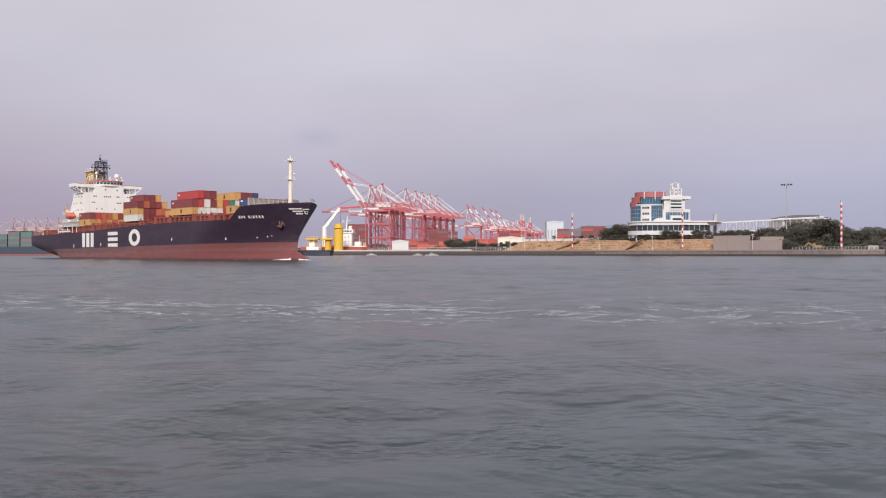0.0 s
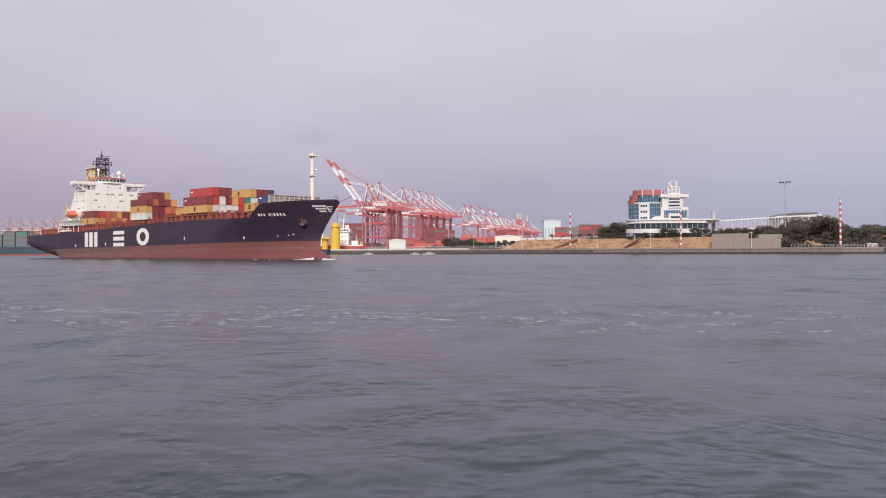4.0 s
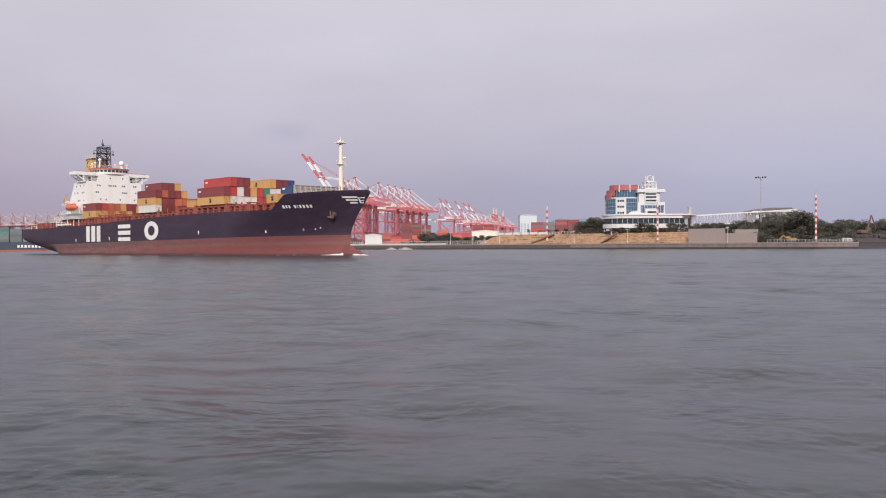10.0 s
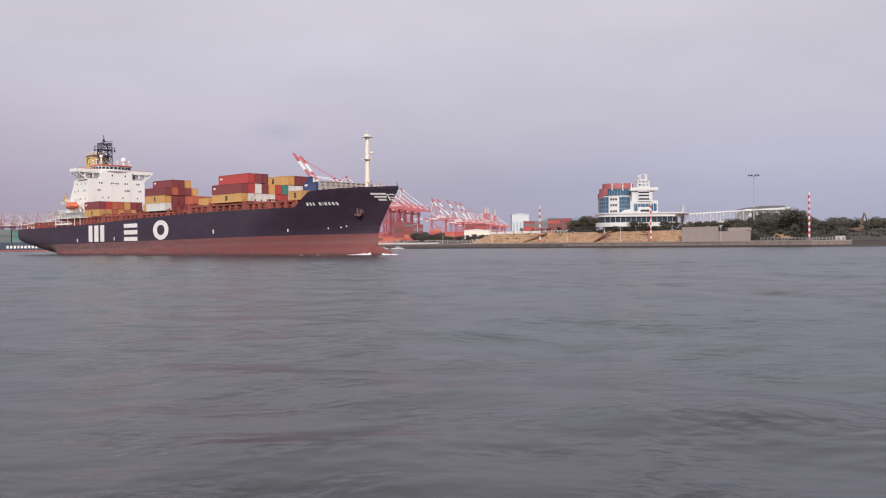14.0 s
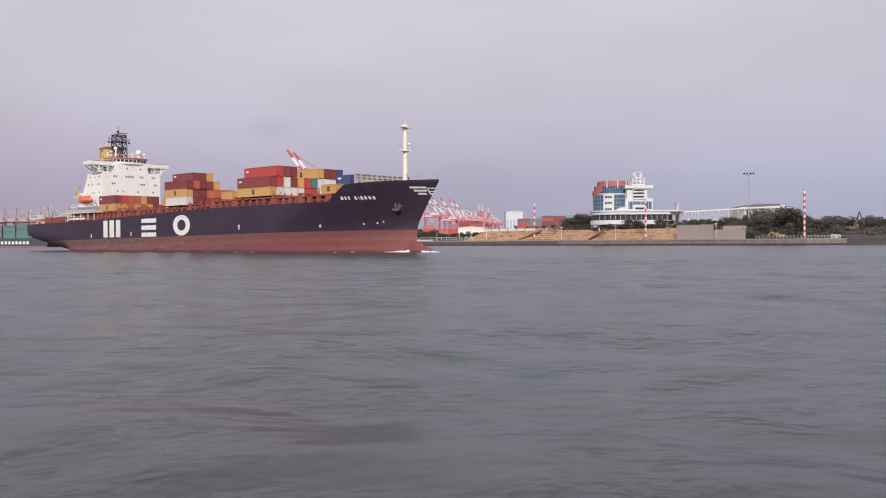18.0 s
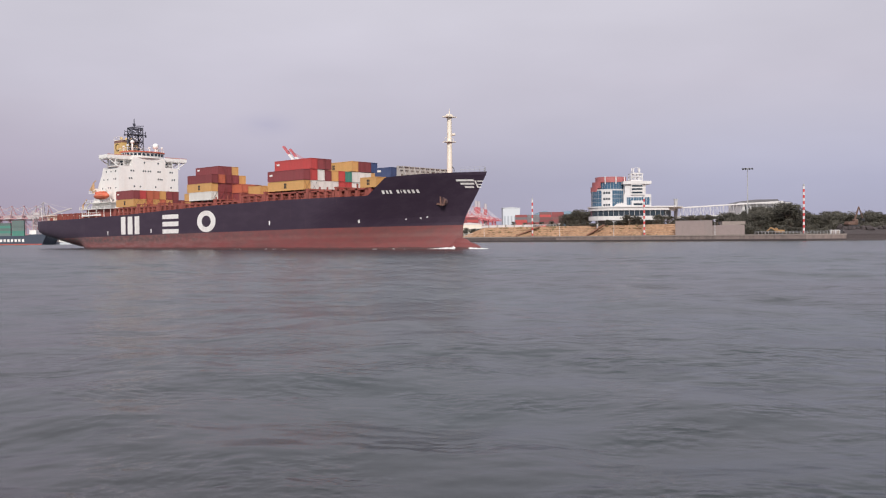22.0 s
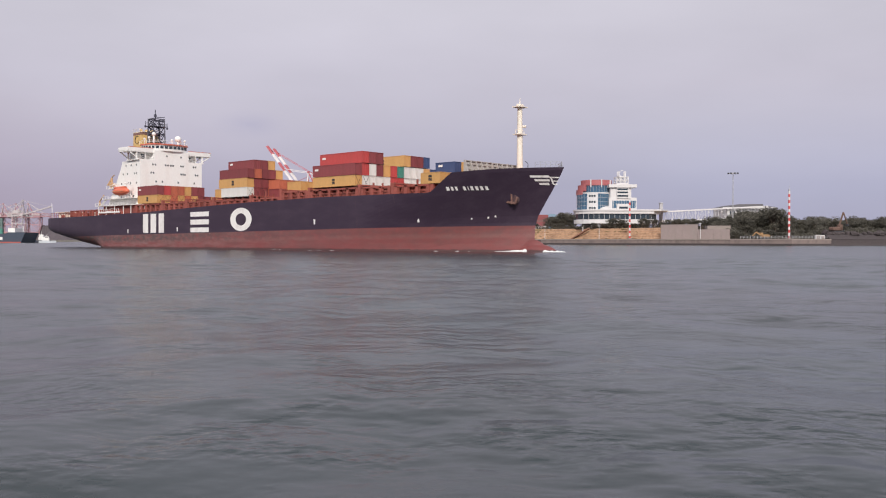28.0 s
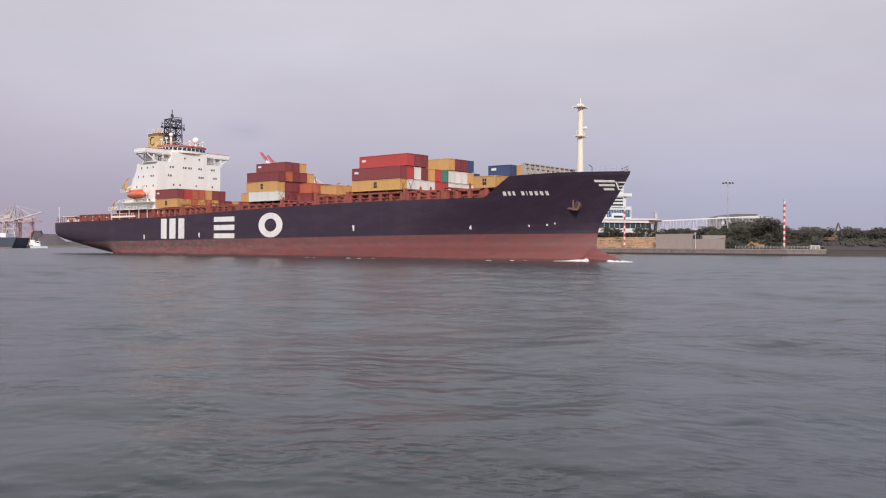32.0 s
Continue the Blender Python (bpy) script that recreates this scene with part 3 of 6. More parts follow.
def deckhouse():
    house = part("deckhouse", prism(nb(), [(-163.7, 11), (-163.7, 29.6), (-175.6, 29.6), (-176.6, 27.0), (-185.5, 15.0), (-185.5, 11)], "y", -12.6, 12.6), WHITE, ship, "white painted steel deckhouse", at=HOUSE_AT)
    # the open side gallery aft of the flush front
    g = nb()
    block(g, -171.5, -163.7, -13.4, 13.4, 29.6, 29.95)
    block(g, -171.0, -163.7, -7.0, 7.0, 29.95, 33.2)
    block(g, -171.0, -167.4, -12.4, 12.4, 29.95, 32.3)
    part("navigation_deck", g, WHITE, ship, at=HOUSE_AT)
    for side in (-1, 1):
        g = nb()
        for k in range(5):
            y = side * (7.4 + k * 1.45)
            rod(g, (-163.85, y, 29.95), (-163.85, y, 31.0), 0.06, 0.06, 5)
        for h in (30.5, 31.0):
            beam(g, (-163.85, side * 7.1, h), (-163.85, side * 13.3, h), 0.07)
        part("gallery_rail", g, WHITE, ship, at=HOUSE_AT)
        part("gallery_door", block(nb(), -167.42, -167.3, side * 9.5 - 0.5, side * 9.5 + 0.5, 29.95, 31.9), GLASS, ship, at=HOUSE_AT)
        part("stanchion", rod(nb(), (-164.1, side * 10.2, 29.95), (-164.1, side * 10.2, 32.3), 0.14, 0.14, 6), WHITE, ship, at=HOUSE_AT)
    g = nb()
    block(g, -170.8, -164.2, -16.7, 16.7, 32.3, 32.6)
    for side in (-1, 1):
        y0, y1 = sorted((side * 6.9, side * 16.75))
        block(g, -164.35, -164.15, y0, y1, 32.6, 33.75)
        block(g, -170.8, -170.6, y0, y1, 32.6, 33.75)
        block(g, -170.8, -164.15, min(side * 16.6, side * 16.8), max(side * 16.6, side * 16.8), 32.6, 33.75)
        for x in (-164.6, -170.3):
            beam(g, (x, side * 12.5, 29.8), (x, side * 16.4, 32.35), 0.35)
        block(g, -170.4, -169.9, side * 13.4 - 0.2, side * 13.4 + 0.2, 29.9, 32.4)
        block(g, -164.9, -164.4, side * 13.4 - 0.2, side * 13.4 + 0.2, 29.9, 32.4)
    part("bridge_wing", g, WHITE, ship, "white open bridge wings with raked struts", at=HOUSE_AT)
    wheel = part("wheelhouse", prism(nb(), WHEEL_PLAN, "z", 33.2, 35.2), WHITE, ship, at=HOUSE_AT)
    g = nb()
    prism(g, [(-170 + (x + 170) * 1.06, y * 1.06) for x, y in WHEEL_PLAN], "z", 35.2, 35.6)
    for side in (-1, 1):
        block(g, -164.4, -164.1, min(side * 7.2, side * 16.7), max(side * 7.2, side * 16.7), 33.75, 33.9)
    part("wheelhouse_roof", g, material("roof_red", (0.55, 0.14, 0.09), 0.6, grain=0.1), ship, "faded red roof edge", at=HOUSE_AT)
    for (x0, y0), (x1, y1) in zip(WHEEL_PLAN, WHEEL_PLAN[1:]):
        n = max(1, round(math.hypot(x1 - x0, y1 - y0) / 1.5))
        for i in range(n):
            k0, k1 = (i + 0.12) / n, (i + 0.88) / n
            pane = beam(nb(), (x0 + (x1 - x0) * k0, y0 + (y1 - y0) * k0, 34.4), (x0 + (x1 - x0) * k1, y0 + (y1 - y0) * k1, 34.4), 0.14, 0.85)
            part("window", pane, GLASS, wheel)
    for z, ys in ((31.4, (-2.0, 3.8)), (28.3, (-7.6, -6.6, -2.5, -1.6, -0.4, 0.5, 3.7, 4.6, 9.0, 9.9)), (25.5, (-8.3, -7.4, 3.8, 4.6, 5.4, 9.9, 10.8)), (22.6, (-6.3, -3.8, 2.6, 9.3)), (20.3, (-10, -2, 5.5))):
        for y in ys:
            part("window", block(nb(), -163.72, -163.62, y - 0.24, y + 0.24, z - 0.3, z + 0.3), GLASS, house)
    for z, xs in ((28.0, (-166, -169.5, -173)), (25.2, (-166, -167.3, -172, -175)), (22.0, (-166, -170, -171.5, -176)), (17.5, (-168, -176))):
        for x in xs:
            part("window", block(nb(), x - 0.24, x + 0.24, -12.68, -12.58, z - 0.3, z + 0.3), GLASS, house)
    # side decks, ladders and rails aft of the front
    g = nb()
    for z, x0, x1 in ((14.4, -189, -164), (16.7, -184, -164.5), (20.2, -181, -176.5)):
        for side in (-1, 1):
            y0, y1 = sorted((side * 12.5, side * 15.8))
            block(g, x0, x1, y0, y1, z, z + 0.18)
            for x in np.arange(x0, x1 + 0.1, 2.0):
                block(g, x - 0.05, x + 0.05, side * 15.7 - 0.05, side * 15.7 + 0.05, z, z + 1.1)
            block(g, x0, x1, side * 15.7 - 0.04, side * 15.7 + 0.04, z + 1.02, z + 1.1)
            block(g, x0, x1, side * 15.7 - 0.04, side * 15.7 + 0.04, z + 0.5, z + 0.56)
    for x in (-187.5, -182, -176, -170, -165):
        part("gallery_post", block(nb(), x - 0.1, x + 0.1, -15.5, -15.3, 10.4, 14.4), WHITE, ship, at=HOUSE_AT)
    for x, h in ((-186, 11.9), (-180.5, 12.9), (-173, 12.4)):
        part("deck_locker", block(nb(), x - 1.0, x + 1.2, -15.0, -13.4, 10.4, h, 0.1), CREAM if h > 13 else DECK, ship, at=HOUSE_AT)
    gang = nb()
    block(gang, -186.5, -172, -15.95, -15.5, 11.9, 12.5, 0.08)
    for x in np.arange(-186, -172, 1.5):
        rod(gang, (x, -15.8, 12.5), (x, -15.8, 13.3), 0.06, 0.06, 5)
    beam(gang, (-186.2, -15.8, 13.3), (-172.2, -15.8, 13.3), 0.08)
    part("gangway", gang, WHITE, ship, "white stowed accommodation ladder", at=HOUSE_AT)
    part("bulkhead", block(nb(), -186, -164, -14.2, -14.0, 10.4, 14.4), DECK, ship, at=HOUSE_AT)
    beam(g, (-187.5, -14.5, 14.5), (-183.5, -14.5, 16.8), 0.7, 0.12)
    part("side_deck", g, WHITE, ship, "white galleries with thin railings", at=HOUSE_AT)


deckhouse()


CRANE_TAN = material("davit_tan", (0.52, 0.32, 0.17), 0.6, grain=0.1, stain=(0.25, 0.13, 0.08), stain_amount=0.5)


GEAR_AT = Matrix.Translation((1.5, 0, 0))


def lifeboat():
    bm = nb()
    bmesh.ops.create_uvsphere(bm, u_segments=18, v_segments=10, radius=1, matrix=Matrix.LocRotScale((-170.3, -15.0, 19.1), None, (5.2, 1.5, 1.35)))
    boat = part("lifeboat", bm, ORANGE, ship, "orange enclosed lifeboat in white davits", smooth=True, at=GEAR_AT)
    part("canopy", block(nb(), -174, -167.2, -15.9, -14.1, 19.8, 20.7, 0.35), ORANGE, boat)
    part("fender_rail", block(nb(), -174.2, -166.4, -16.5, -16.4, 19.0, 19.12), CRANE_TAN, boat)
    for x in (-174, -166.5):
        g = nb()
        beam(g, (x, -13.2, 16.8), (x, -15.2, 21.8), 0.4)
        beam(g, (x, -15.2, 21.8), (x, -16.2, 21.2), 0.3)
        beam(g, (x, -13.0, 21.0), (x, -15.2, 21.8), 0.25)
        part("davit", g, WHITE, ship, at=GEAR_AT)
    g = nb()
    rod(g, (-178.6, -14, 20.3), (-178.6, -14, 24.1), 0.5, 0.35)
    block(g, -179.4, -177.9, -14.7, -13.3, 21.0, 22.2, 0.1)
    beam(g, (-178.6, -14, 23.8), (-180.6, -14.5, 21.4), 0.35)
    beam(g, (-178.6, -14, 24.2), (-176.4, -14.2, 24.9), 0.25)
    part("provision_crane", g, CRANE_TAN, ship, "small tan deck crane", at=GEAR_AT)
    g = nb()
    rod(g, (-187.2, -14, 14.5), (-187.2, -14, 16.4), 0.35, 0.3)
    beam(g, (-187.2, -14, 16.2), (-183.6, -14.3, 18.2), 0.3)
    part("stores_davit", g, CRANE_TAN, ship, "small tan deck crane", at=GEAR_AT)


lifeboat()


def funnel_and_masts():
    f = part("funnel", prism(nb(), [(-183.4, 28), (-183.0, 41.0), (-177.0, 41.0), (-176.6, 28)], "y", -3.5, 3.5), FUNNEL, ship, "yellow funnel casing with a dark ring emblem", at=GEAR_AT)
    ring = nb()
    for r in (1.35,):
        for i in range(20):
            a, b = math.tau * i / 20, math.tau * (i + 1) / 20
            if 0.7 < a < 5.6:
                beam(ring, (-180.3 + r * math.cos(a), -3.56, 38.2 + r * math.sin(a)), (-180.3 + r * math.cos(b), -3.56, 38.2 + r * math.sin(b)), 0.38, 0.1)
    part("emblem", ring, DARK, f)
    g = nb()
    block(g, -183.3, -176.7, -3.6, 3.6, 40.8, 41.0)
    for x in (-183.2, -181, -179, -176.8):
        for y in (-3.5, 3.5):
            rod(g, (x, y, 41.0), (x, y, 42.1), 0.06, 0.06, 5)
    for y in (-3.5, 3.5):
        beam(g, (-183.2, y, 42.1), (-176.8, y, 42.1), 0.08)
    part("top_rail", g, CREAM, f)
    part("soot_band", prism(nb(), [(-183.09, 39.9), (-183.05, 40.75), (-176.95, 40.75), (-176.91, 39.9)], "y", -3.54, 3.54), material("soot", (0.22, 0.12, 0.10), 0.8, grain=0.2), f)
    for y in (-2, 0, 2):
        part("exhaust_pipe", rod(nb(), (-180, y, 41), (-180.4, y, 42.0), 0.5), FUNNEL, f)
    g = nb()
    base, top = 35.4, 45.4
    legs = [(-175.4, -2.3), (-175.4, 2.3), (-171.6, -2.3), (-171.6, 2.3)]
    ring_of = lambda z: [(-173.5 + (x + 173.5) * (1 - 0.1 * (z - base) / (top - base)), y * (1 - 0.1 * (z - base) / (top - base)), z) for x, y in (legs[0], legs[1], legs[3], legs[2])]
    for a, b in zip(ring_of(base), ring_of(top)):
        beam(g, a, b, 0.4)
    levels = (37.2, 40.0, 42.6, 45.2)
    for z in levels:
        c = ring_of(z)
        for a, b in zip(c, c[1:] + c[:1]):
            beam(g, a, b, 0.28)
    for z0, z1 in zip(levels, levels[1:]):
        c, d = ring_of(z0), ring_of(z1)
        for q in range(4):
            beam(g, c[q], d[(q + 1) % 4], 0.2)
            if q != 1:
                beam(g, c[(q + 1) % 4], d[q], 0.2)
    block(g, -175.6, -171.4, -2.9, 2.9, 42.5, 42.7)
    beam(g, (-173.5, -4.3, 43.6), (-173.5, 4.3, 43.6), 0.2)
    rod(g, (-173.5, -0.4, 45), (-173.5, -0.4, 48.6), 0.16)
    block(g, -173.8, -173.2, -0.8, 0.0, 46.0, 46.9)
    beam(g, (-173.5, -0.4, 45.9), (-173.5, 3.4, 46.2), 0.22)
    for y in (-4.2, 4.2):
        rod(g, (-173.5, y, 42.4), (-173.5, y, 44.2), 0.1)
        block(g, -173.75, -173.25, y - 0.25, y + 0.25, 42.0, 42.7)
    block(g, -172.2, -171.8, -2.4, 2.4, 44.2, 44.6)
    part("radar_mast", g, MAST_GREY, ship, "dark blue-grey lattice signal mast with radars", at=GEAR_AT)
    dome = nb()
    bmesh.ops.create_uvsphere(dome, u_segments=14, v_segments=10, radius=1.15, matrix=Matrix.Translation((-168, 5.2, 38.2)))
    rod(dome, (-168, 5.2, 35.5), (-168, 5.2, 37.4), 0.4)
    part("satellite_dome", dome, WHITE, ship, smooth=True, at=GEAR_AT)
    dome = nb()
    bmesh.ops.create_uvsphere(dome, u_segments=12, v_segments=8, radius=0.7, matrix=Matrix.Translation((-167.5, -4.4, 39.2)))
    rod(dome, (-167.5, -4.4, 35.5), (-167.5, -4.4, 38.8), 0.3)
    part("satellite_dome", dome, WHITE, ship, smooth=True, at=GEAR_AT)
    for x, y, z in ((-166, -7, 37.4), (-166, 6.6, 37.2), (-170, 7.4, 37.0), (-169, -7, 37.1), (-165.0, 1, 37.0)):
        f = nb()
        rod(f, (x, y, 35.5), (x, y, z), 0.12)
        block(f, x - 0.35, x + 0.35, y - 0.35, y + 0.35, z, z + 0.6, 0.1)
        part("roof_light", f, WHITE, ship, at=GEAR_AT)
    for (x0, y0), (x1, y1) in zip(WHEEL_PLAN, WHEEL_PLAN[1:]):
        f = nb()
        rod(f, (x0, y0, 35.5), (x0, y0, 36.7), 0.06)
        beam(f, (x0, y0, 36.7), (x1, y1, 36.7), 0.08)
        beam(f, (x0, y0, 36.2), (x1, y1, 36.2), 0.06)
        part("roof_rail", f, WHITE, ship, at=GEAR_AT)
    # foremast
    g = nb()
    rod(g, (-12.2, 0, 18.0), (-12.2, 0, 33.4), 0.74, 0.55, 14)
    part("foremast", g, CREAM, ship, "cream tubular foremast with platforms", smooth=False)
    g = nb()
    block(g, -13.3, -11.1, -1.6, 1.6, 33.2, 33.4)
    block(g, -12.8, -11.6, -0.9, 0.9, 33.4, 34.0, 0.2)
    rod(g, (-12.2, 0, 34.0), (-12.2, 0, 35.4), 0.14, 0.05)
    part("mast_platform", g, CREAM, ship)
    g = nb()
    block(g, -13.2, -11.2, -1.4, 1.4, 26.9, 27.1)
    for y in (-1.6, 1.6):
        rod(g, (-12.2, y, 27.1), (-12.2, y, 28.0), 0.07)
    beam(g, (-12.2, -1.6, 28), (-12.2, 1.6, 28), 0.07)
    rod(g, (-12.2, 0.9, 28.9), (-11.7, 1.6, 29.0), 0.3)
    part("mast_platform", g, CREAM, ship)
    g = nb()
    block(g, -13.9, -10.5, -1.6, 1.6, 17.8, 18.9, 0.2)
    part("mast_base", g, DECK, ship)


funnel_and_masts()


def patch(bm, outline, proud=0.05, both=False):
    """A thin plate laid on the starboard bow, its corners given as (x, z)."""
    n = 6
    for (x0, z0, x1, z1) in outline:
        cols = []
        for i in range(n + 1):
            x = x0 + (x1 - x0) * i / n
            for z in (z0, z1):
                y = -hull_side(x, z)
                cols.append(bm.verts.new((x + 0.02, y - proud, z)))
        for i in range(n):
            bm.faces.new((cols[2 * i], cols[2 * i + 2], cols[2 * i + 3], cols[2 * i + 1]))
    return bm


def markings():
    # big white devices on the flank: upright bars, level bars, a thick ring
    for x0, x1 in ((-152.3, -149.2), (-147.6, -144.3), (-142.7, -139.6)):
        part("flank_bar", block(nb(), x0, x1, -BEAM - 0.06, -BEAM + 0.02, 4.95, 11.05), LETTER, hull, "large white upright bar")
    for z0, z1 in ((5.0, 6.4), (7.3, 8.8), (9.7, 11.1)):
        part("flank_bar", block(nb(), -124.4, -114.6, -BEAM - 0.06, -BEAM + 0.02, z0, z1), LETTER, hull, "large white level bar")
    g = nb()
    n = 32
    cols = []
    for i in range(n):
        a = math.tau * i / n
        cols.append([g.verts.new((-98.5 + rx * math.cos(a), y, 8.5 + rz * math.sin(a))) for rx, rz, y in ((5.1, 3.3, -BEAM - 0.06), (5.1, 3.3, -BEAM + 0.02), (2.55, 1.75, -BEAM + 0.02), (2.55, 1.75, -BEAM - 0.06))])
    for i in range(n):
        for k in range(4):
            g.faces.new((cols[i][k], cols[i][(k + 1) % 4], cols[(i + 1) % n][(k + 1) % 4], cols[(i + 1) % n][k]))
    bmesh.ops.recalc_face_normals(g, faces=g.faces[:])
    part("flank_ring", g, LETTER, hull, "large white ring")
    # the row of small white bars on the bow
    x = -22.9
    for w in (0.66, 0.5, 0.5, None, 0.56, 0.16, 0.56, 0.56, 0.56, 0.56):
        if w is None:
            x += 0.8
            continue
        part("name_bar", patch(nb(), [(x, 13.9, x + w, 14.75)]), LETTER, hull)
        x += w + 0.42
    g = nb()
    for z0, x0, x1 in ((16.55, -5.8, -2.7), (15.75, -5.3, -2.9), (14.95, -4.8, -3.2)):
        patch(g, [(x0, z0, x1, z0 + 0.45)], 0.06)
    part("bow_stripes", g, LETTER, hull, "white speed stripes")
    g = nb()
    for z0, z1, x0, x1 in ((15.0, 15.25, -2.6, -1.8), (16.45, 16.7, -2.3, -1.2), (15.0, 16.7, -2.65, -2.4), (15.7, 15.9, -2.4, -1.5)):
        patch(g, [(x0, z0, x1, z1)], 0.09)
    part("bow_emblem", g, LETTER, hull)
    # anchor in its pocket
    y = -hull_side(-10.6, 11.8)
    rust = material("rusty_plate", (0.10, 0.06, 0.065), 0.8, grain=0.3, stain=(0.17, 0.10, 0.09), stain_amount=0.5)
    part("anchor_pocket", rod(nb(), (-10.5, y + 0.9, 12.0), (-10.5, y + 0.05, 11.8), 1.3, 1.2, 16), rust, hull, "rust-stained round anchor pocket")
    g = nb()
    rod(g, (-10.7, y - 0.1, 10.7), (-10.4, y - 0.5, 13.0), 0.22)
    beam(g, (-11.8, y - 0.25, 11.3), (-9.4, y - 0.35, 10.9), 0.45)
    beam(g, (-11.8, y - 0.3, 11.2), (-12.0, y - 0.35, 12.4), 0.35)
    beam(g, (-9.4, y - 0.4, 10.9), (-8.9, y - 0.4, 12.2), 0.35)
    part("anchor", g, material("rusty_iron", (0.20, 0.11, 0.09), 0.8, grain=0.3), ship, "rusty stockless anchor on the bow")
    # draught figures and tug marks as small plain ticks
    for x, z in ((-162.3, 4.9), (-132, 5.3), (-66.4, 6.7), (-32.2, 6.8)):
        part("tug_mark", prism(nb(), [(x, z), (x + 0.4, z), (x + 0.5, z + 1.3), (x - 0.2, z + 1.3)], "y", -BEAM - 0.05 if x < -60 else -hull_side(x, z) - 0.2, -BEAM + 0.05 if x < -60 else -hull_side(x, z) + 0.3), LETTER, hull)
    for x, z in ((-19.9, 7.6), (-16.5, 7.8), (-15.0, 8.1)):
        y = -hull_side(x, z)
        part("tug_mark", block(nb(), x - 0.2, x + 0.2, y - 0.06, y + 0.2, z - 0.2, z + 0.2), LETTER, hull)
    # fairleads and rails on the forecastle
    g = nb()
    pts = [(x, hull_side(x, 18.3) - 0.3) for x in np.arange(-4.6, -0.4, 0.8)]
    for side in (-1, 1):
        for x, y in pts:
            rod(g, (x, side * y, deck_edge(x)), (x, side * y, deck_edge(x) + 1.25), 0.05)
        for (x0, y0), (x1, y1) in zip(pts, pts[1:]):
            for h in (0.65, 1.25):
                beam(g, (x0, side * y0, deck_edge(x0) + h), (x1, side * y1, deck_edge(x1) + h), 0.07)
    part("bow_rail", g, material("rail_grey", (0.36, 0.36, 0.40), 0.6, grain=0.1), ship)
    g = nb()
    rod(g, (-6.2, -5, 18), (-6.2, -5, 19.6), 0.08)
    beam(g, (-6.2, -5, 19.6), (-6.9, -5, 20.2), 0.12)
    part("fairlead_post", g, DARK, ship)
    # breakwater: ribbed grey plate across the forecastle
    GREY = material("breakwater_grey", (0.40, 0.37, 0.35), 0.6, grain=0.1, stain=(0.25, 0.16, 0.12), stain_amount=0.4)
    g = nb()
    block(g, -18.5, -18.3, -12.6, 7.5, 17.6, 20.7)
    for y in np.arange(-12.5, 7.6, 1.9):
        prism(g, [(-18.3, 17.6), (-17.0, 17.6), (-18.0, 20.7), (-18.3, 20.7)], "y", y - 0.12, y + 0.12)
    for z in (18.6, 19.7, 20.5):
        block(g, -18.3, -18.0, -12.6, 7.5, z, z + 0.18)
    part("breakwater", g, GREY, ship, "grey ribbed steel breakwater")


markings()


def stern_gear():
    for side in (-1, 1):
        g = nb()
        for x in np.arange(-231.5, -190, 2.4):
            y = side * (BEAM * float(np.interp(x, [-233, -228, -218, -200, -180], [0.70, 0.78, 0.86, 0.95, 1.0])) - 0.4)
            rod(g, (x, y, 10.4), (x, y, 12.9), 0.09)
            beam(g, (x, y, 12.9), (x + 2.4, y, 12.9), 0.09)
            beam(g, (x, y, 12.0), (x + 2.4, y, 12.0), 0.07)
        part("stern_rail", g, DECK, ship)
    rng = random.Random(5)
    for _ in range(34):
        x, y = rng.uniform(-228, -190), rng.uniform(-12.5, 11)
        s = rng.uniform(0.5, 1.8)
        part("winch_housing", block(nb(), x, x + s * 1.5, y, y + s, 10.2, 10.5 + rng.uniform(0.5, 2.6), 0.08), DECK, ship)
    g = nb()
    block(g, -229, -222, -9, 9, 10.2, 13.2, 0.1)
    block(g, -230.2, -221, -9.8, 9.8, 13.2, 13.45)
    for y in np.arange(-8, 8.1, 2.6):
        block(g, -229.1, -228.9, y, y + 1.2, 10.6, 12.6)
    part("poop_house", g, CREAM, ship, "low cream poop house")
    rod_bm = rod(nb(), (-231.6, -10.2, 10.2), (-232.2, -10.2, 17.0), 0.09)
    part("flagstaff", rod_bm, WHITE, ship)
    g = nb()
    for i in range(5):
        x = -213 + i * 5
        for side in (-1, 1):
            block(g, x, x + 0.7, side * 11.5 - 0.4, side * 11.5 + 0.4, 10.2, 13.4)
            block(g, x + 1.8, x + 2.4, side * 11.5 - 0.4, side * 11.5 + 0.4, 10.2, 13.4)
        block(g, x + 0.2, x + 2.4, -12, 12, 13.3, 13.6)
    part("lashing_bridge", g, DECK, ship)


stern_gear()


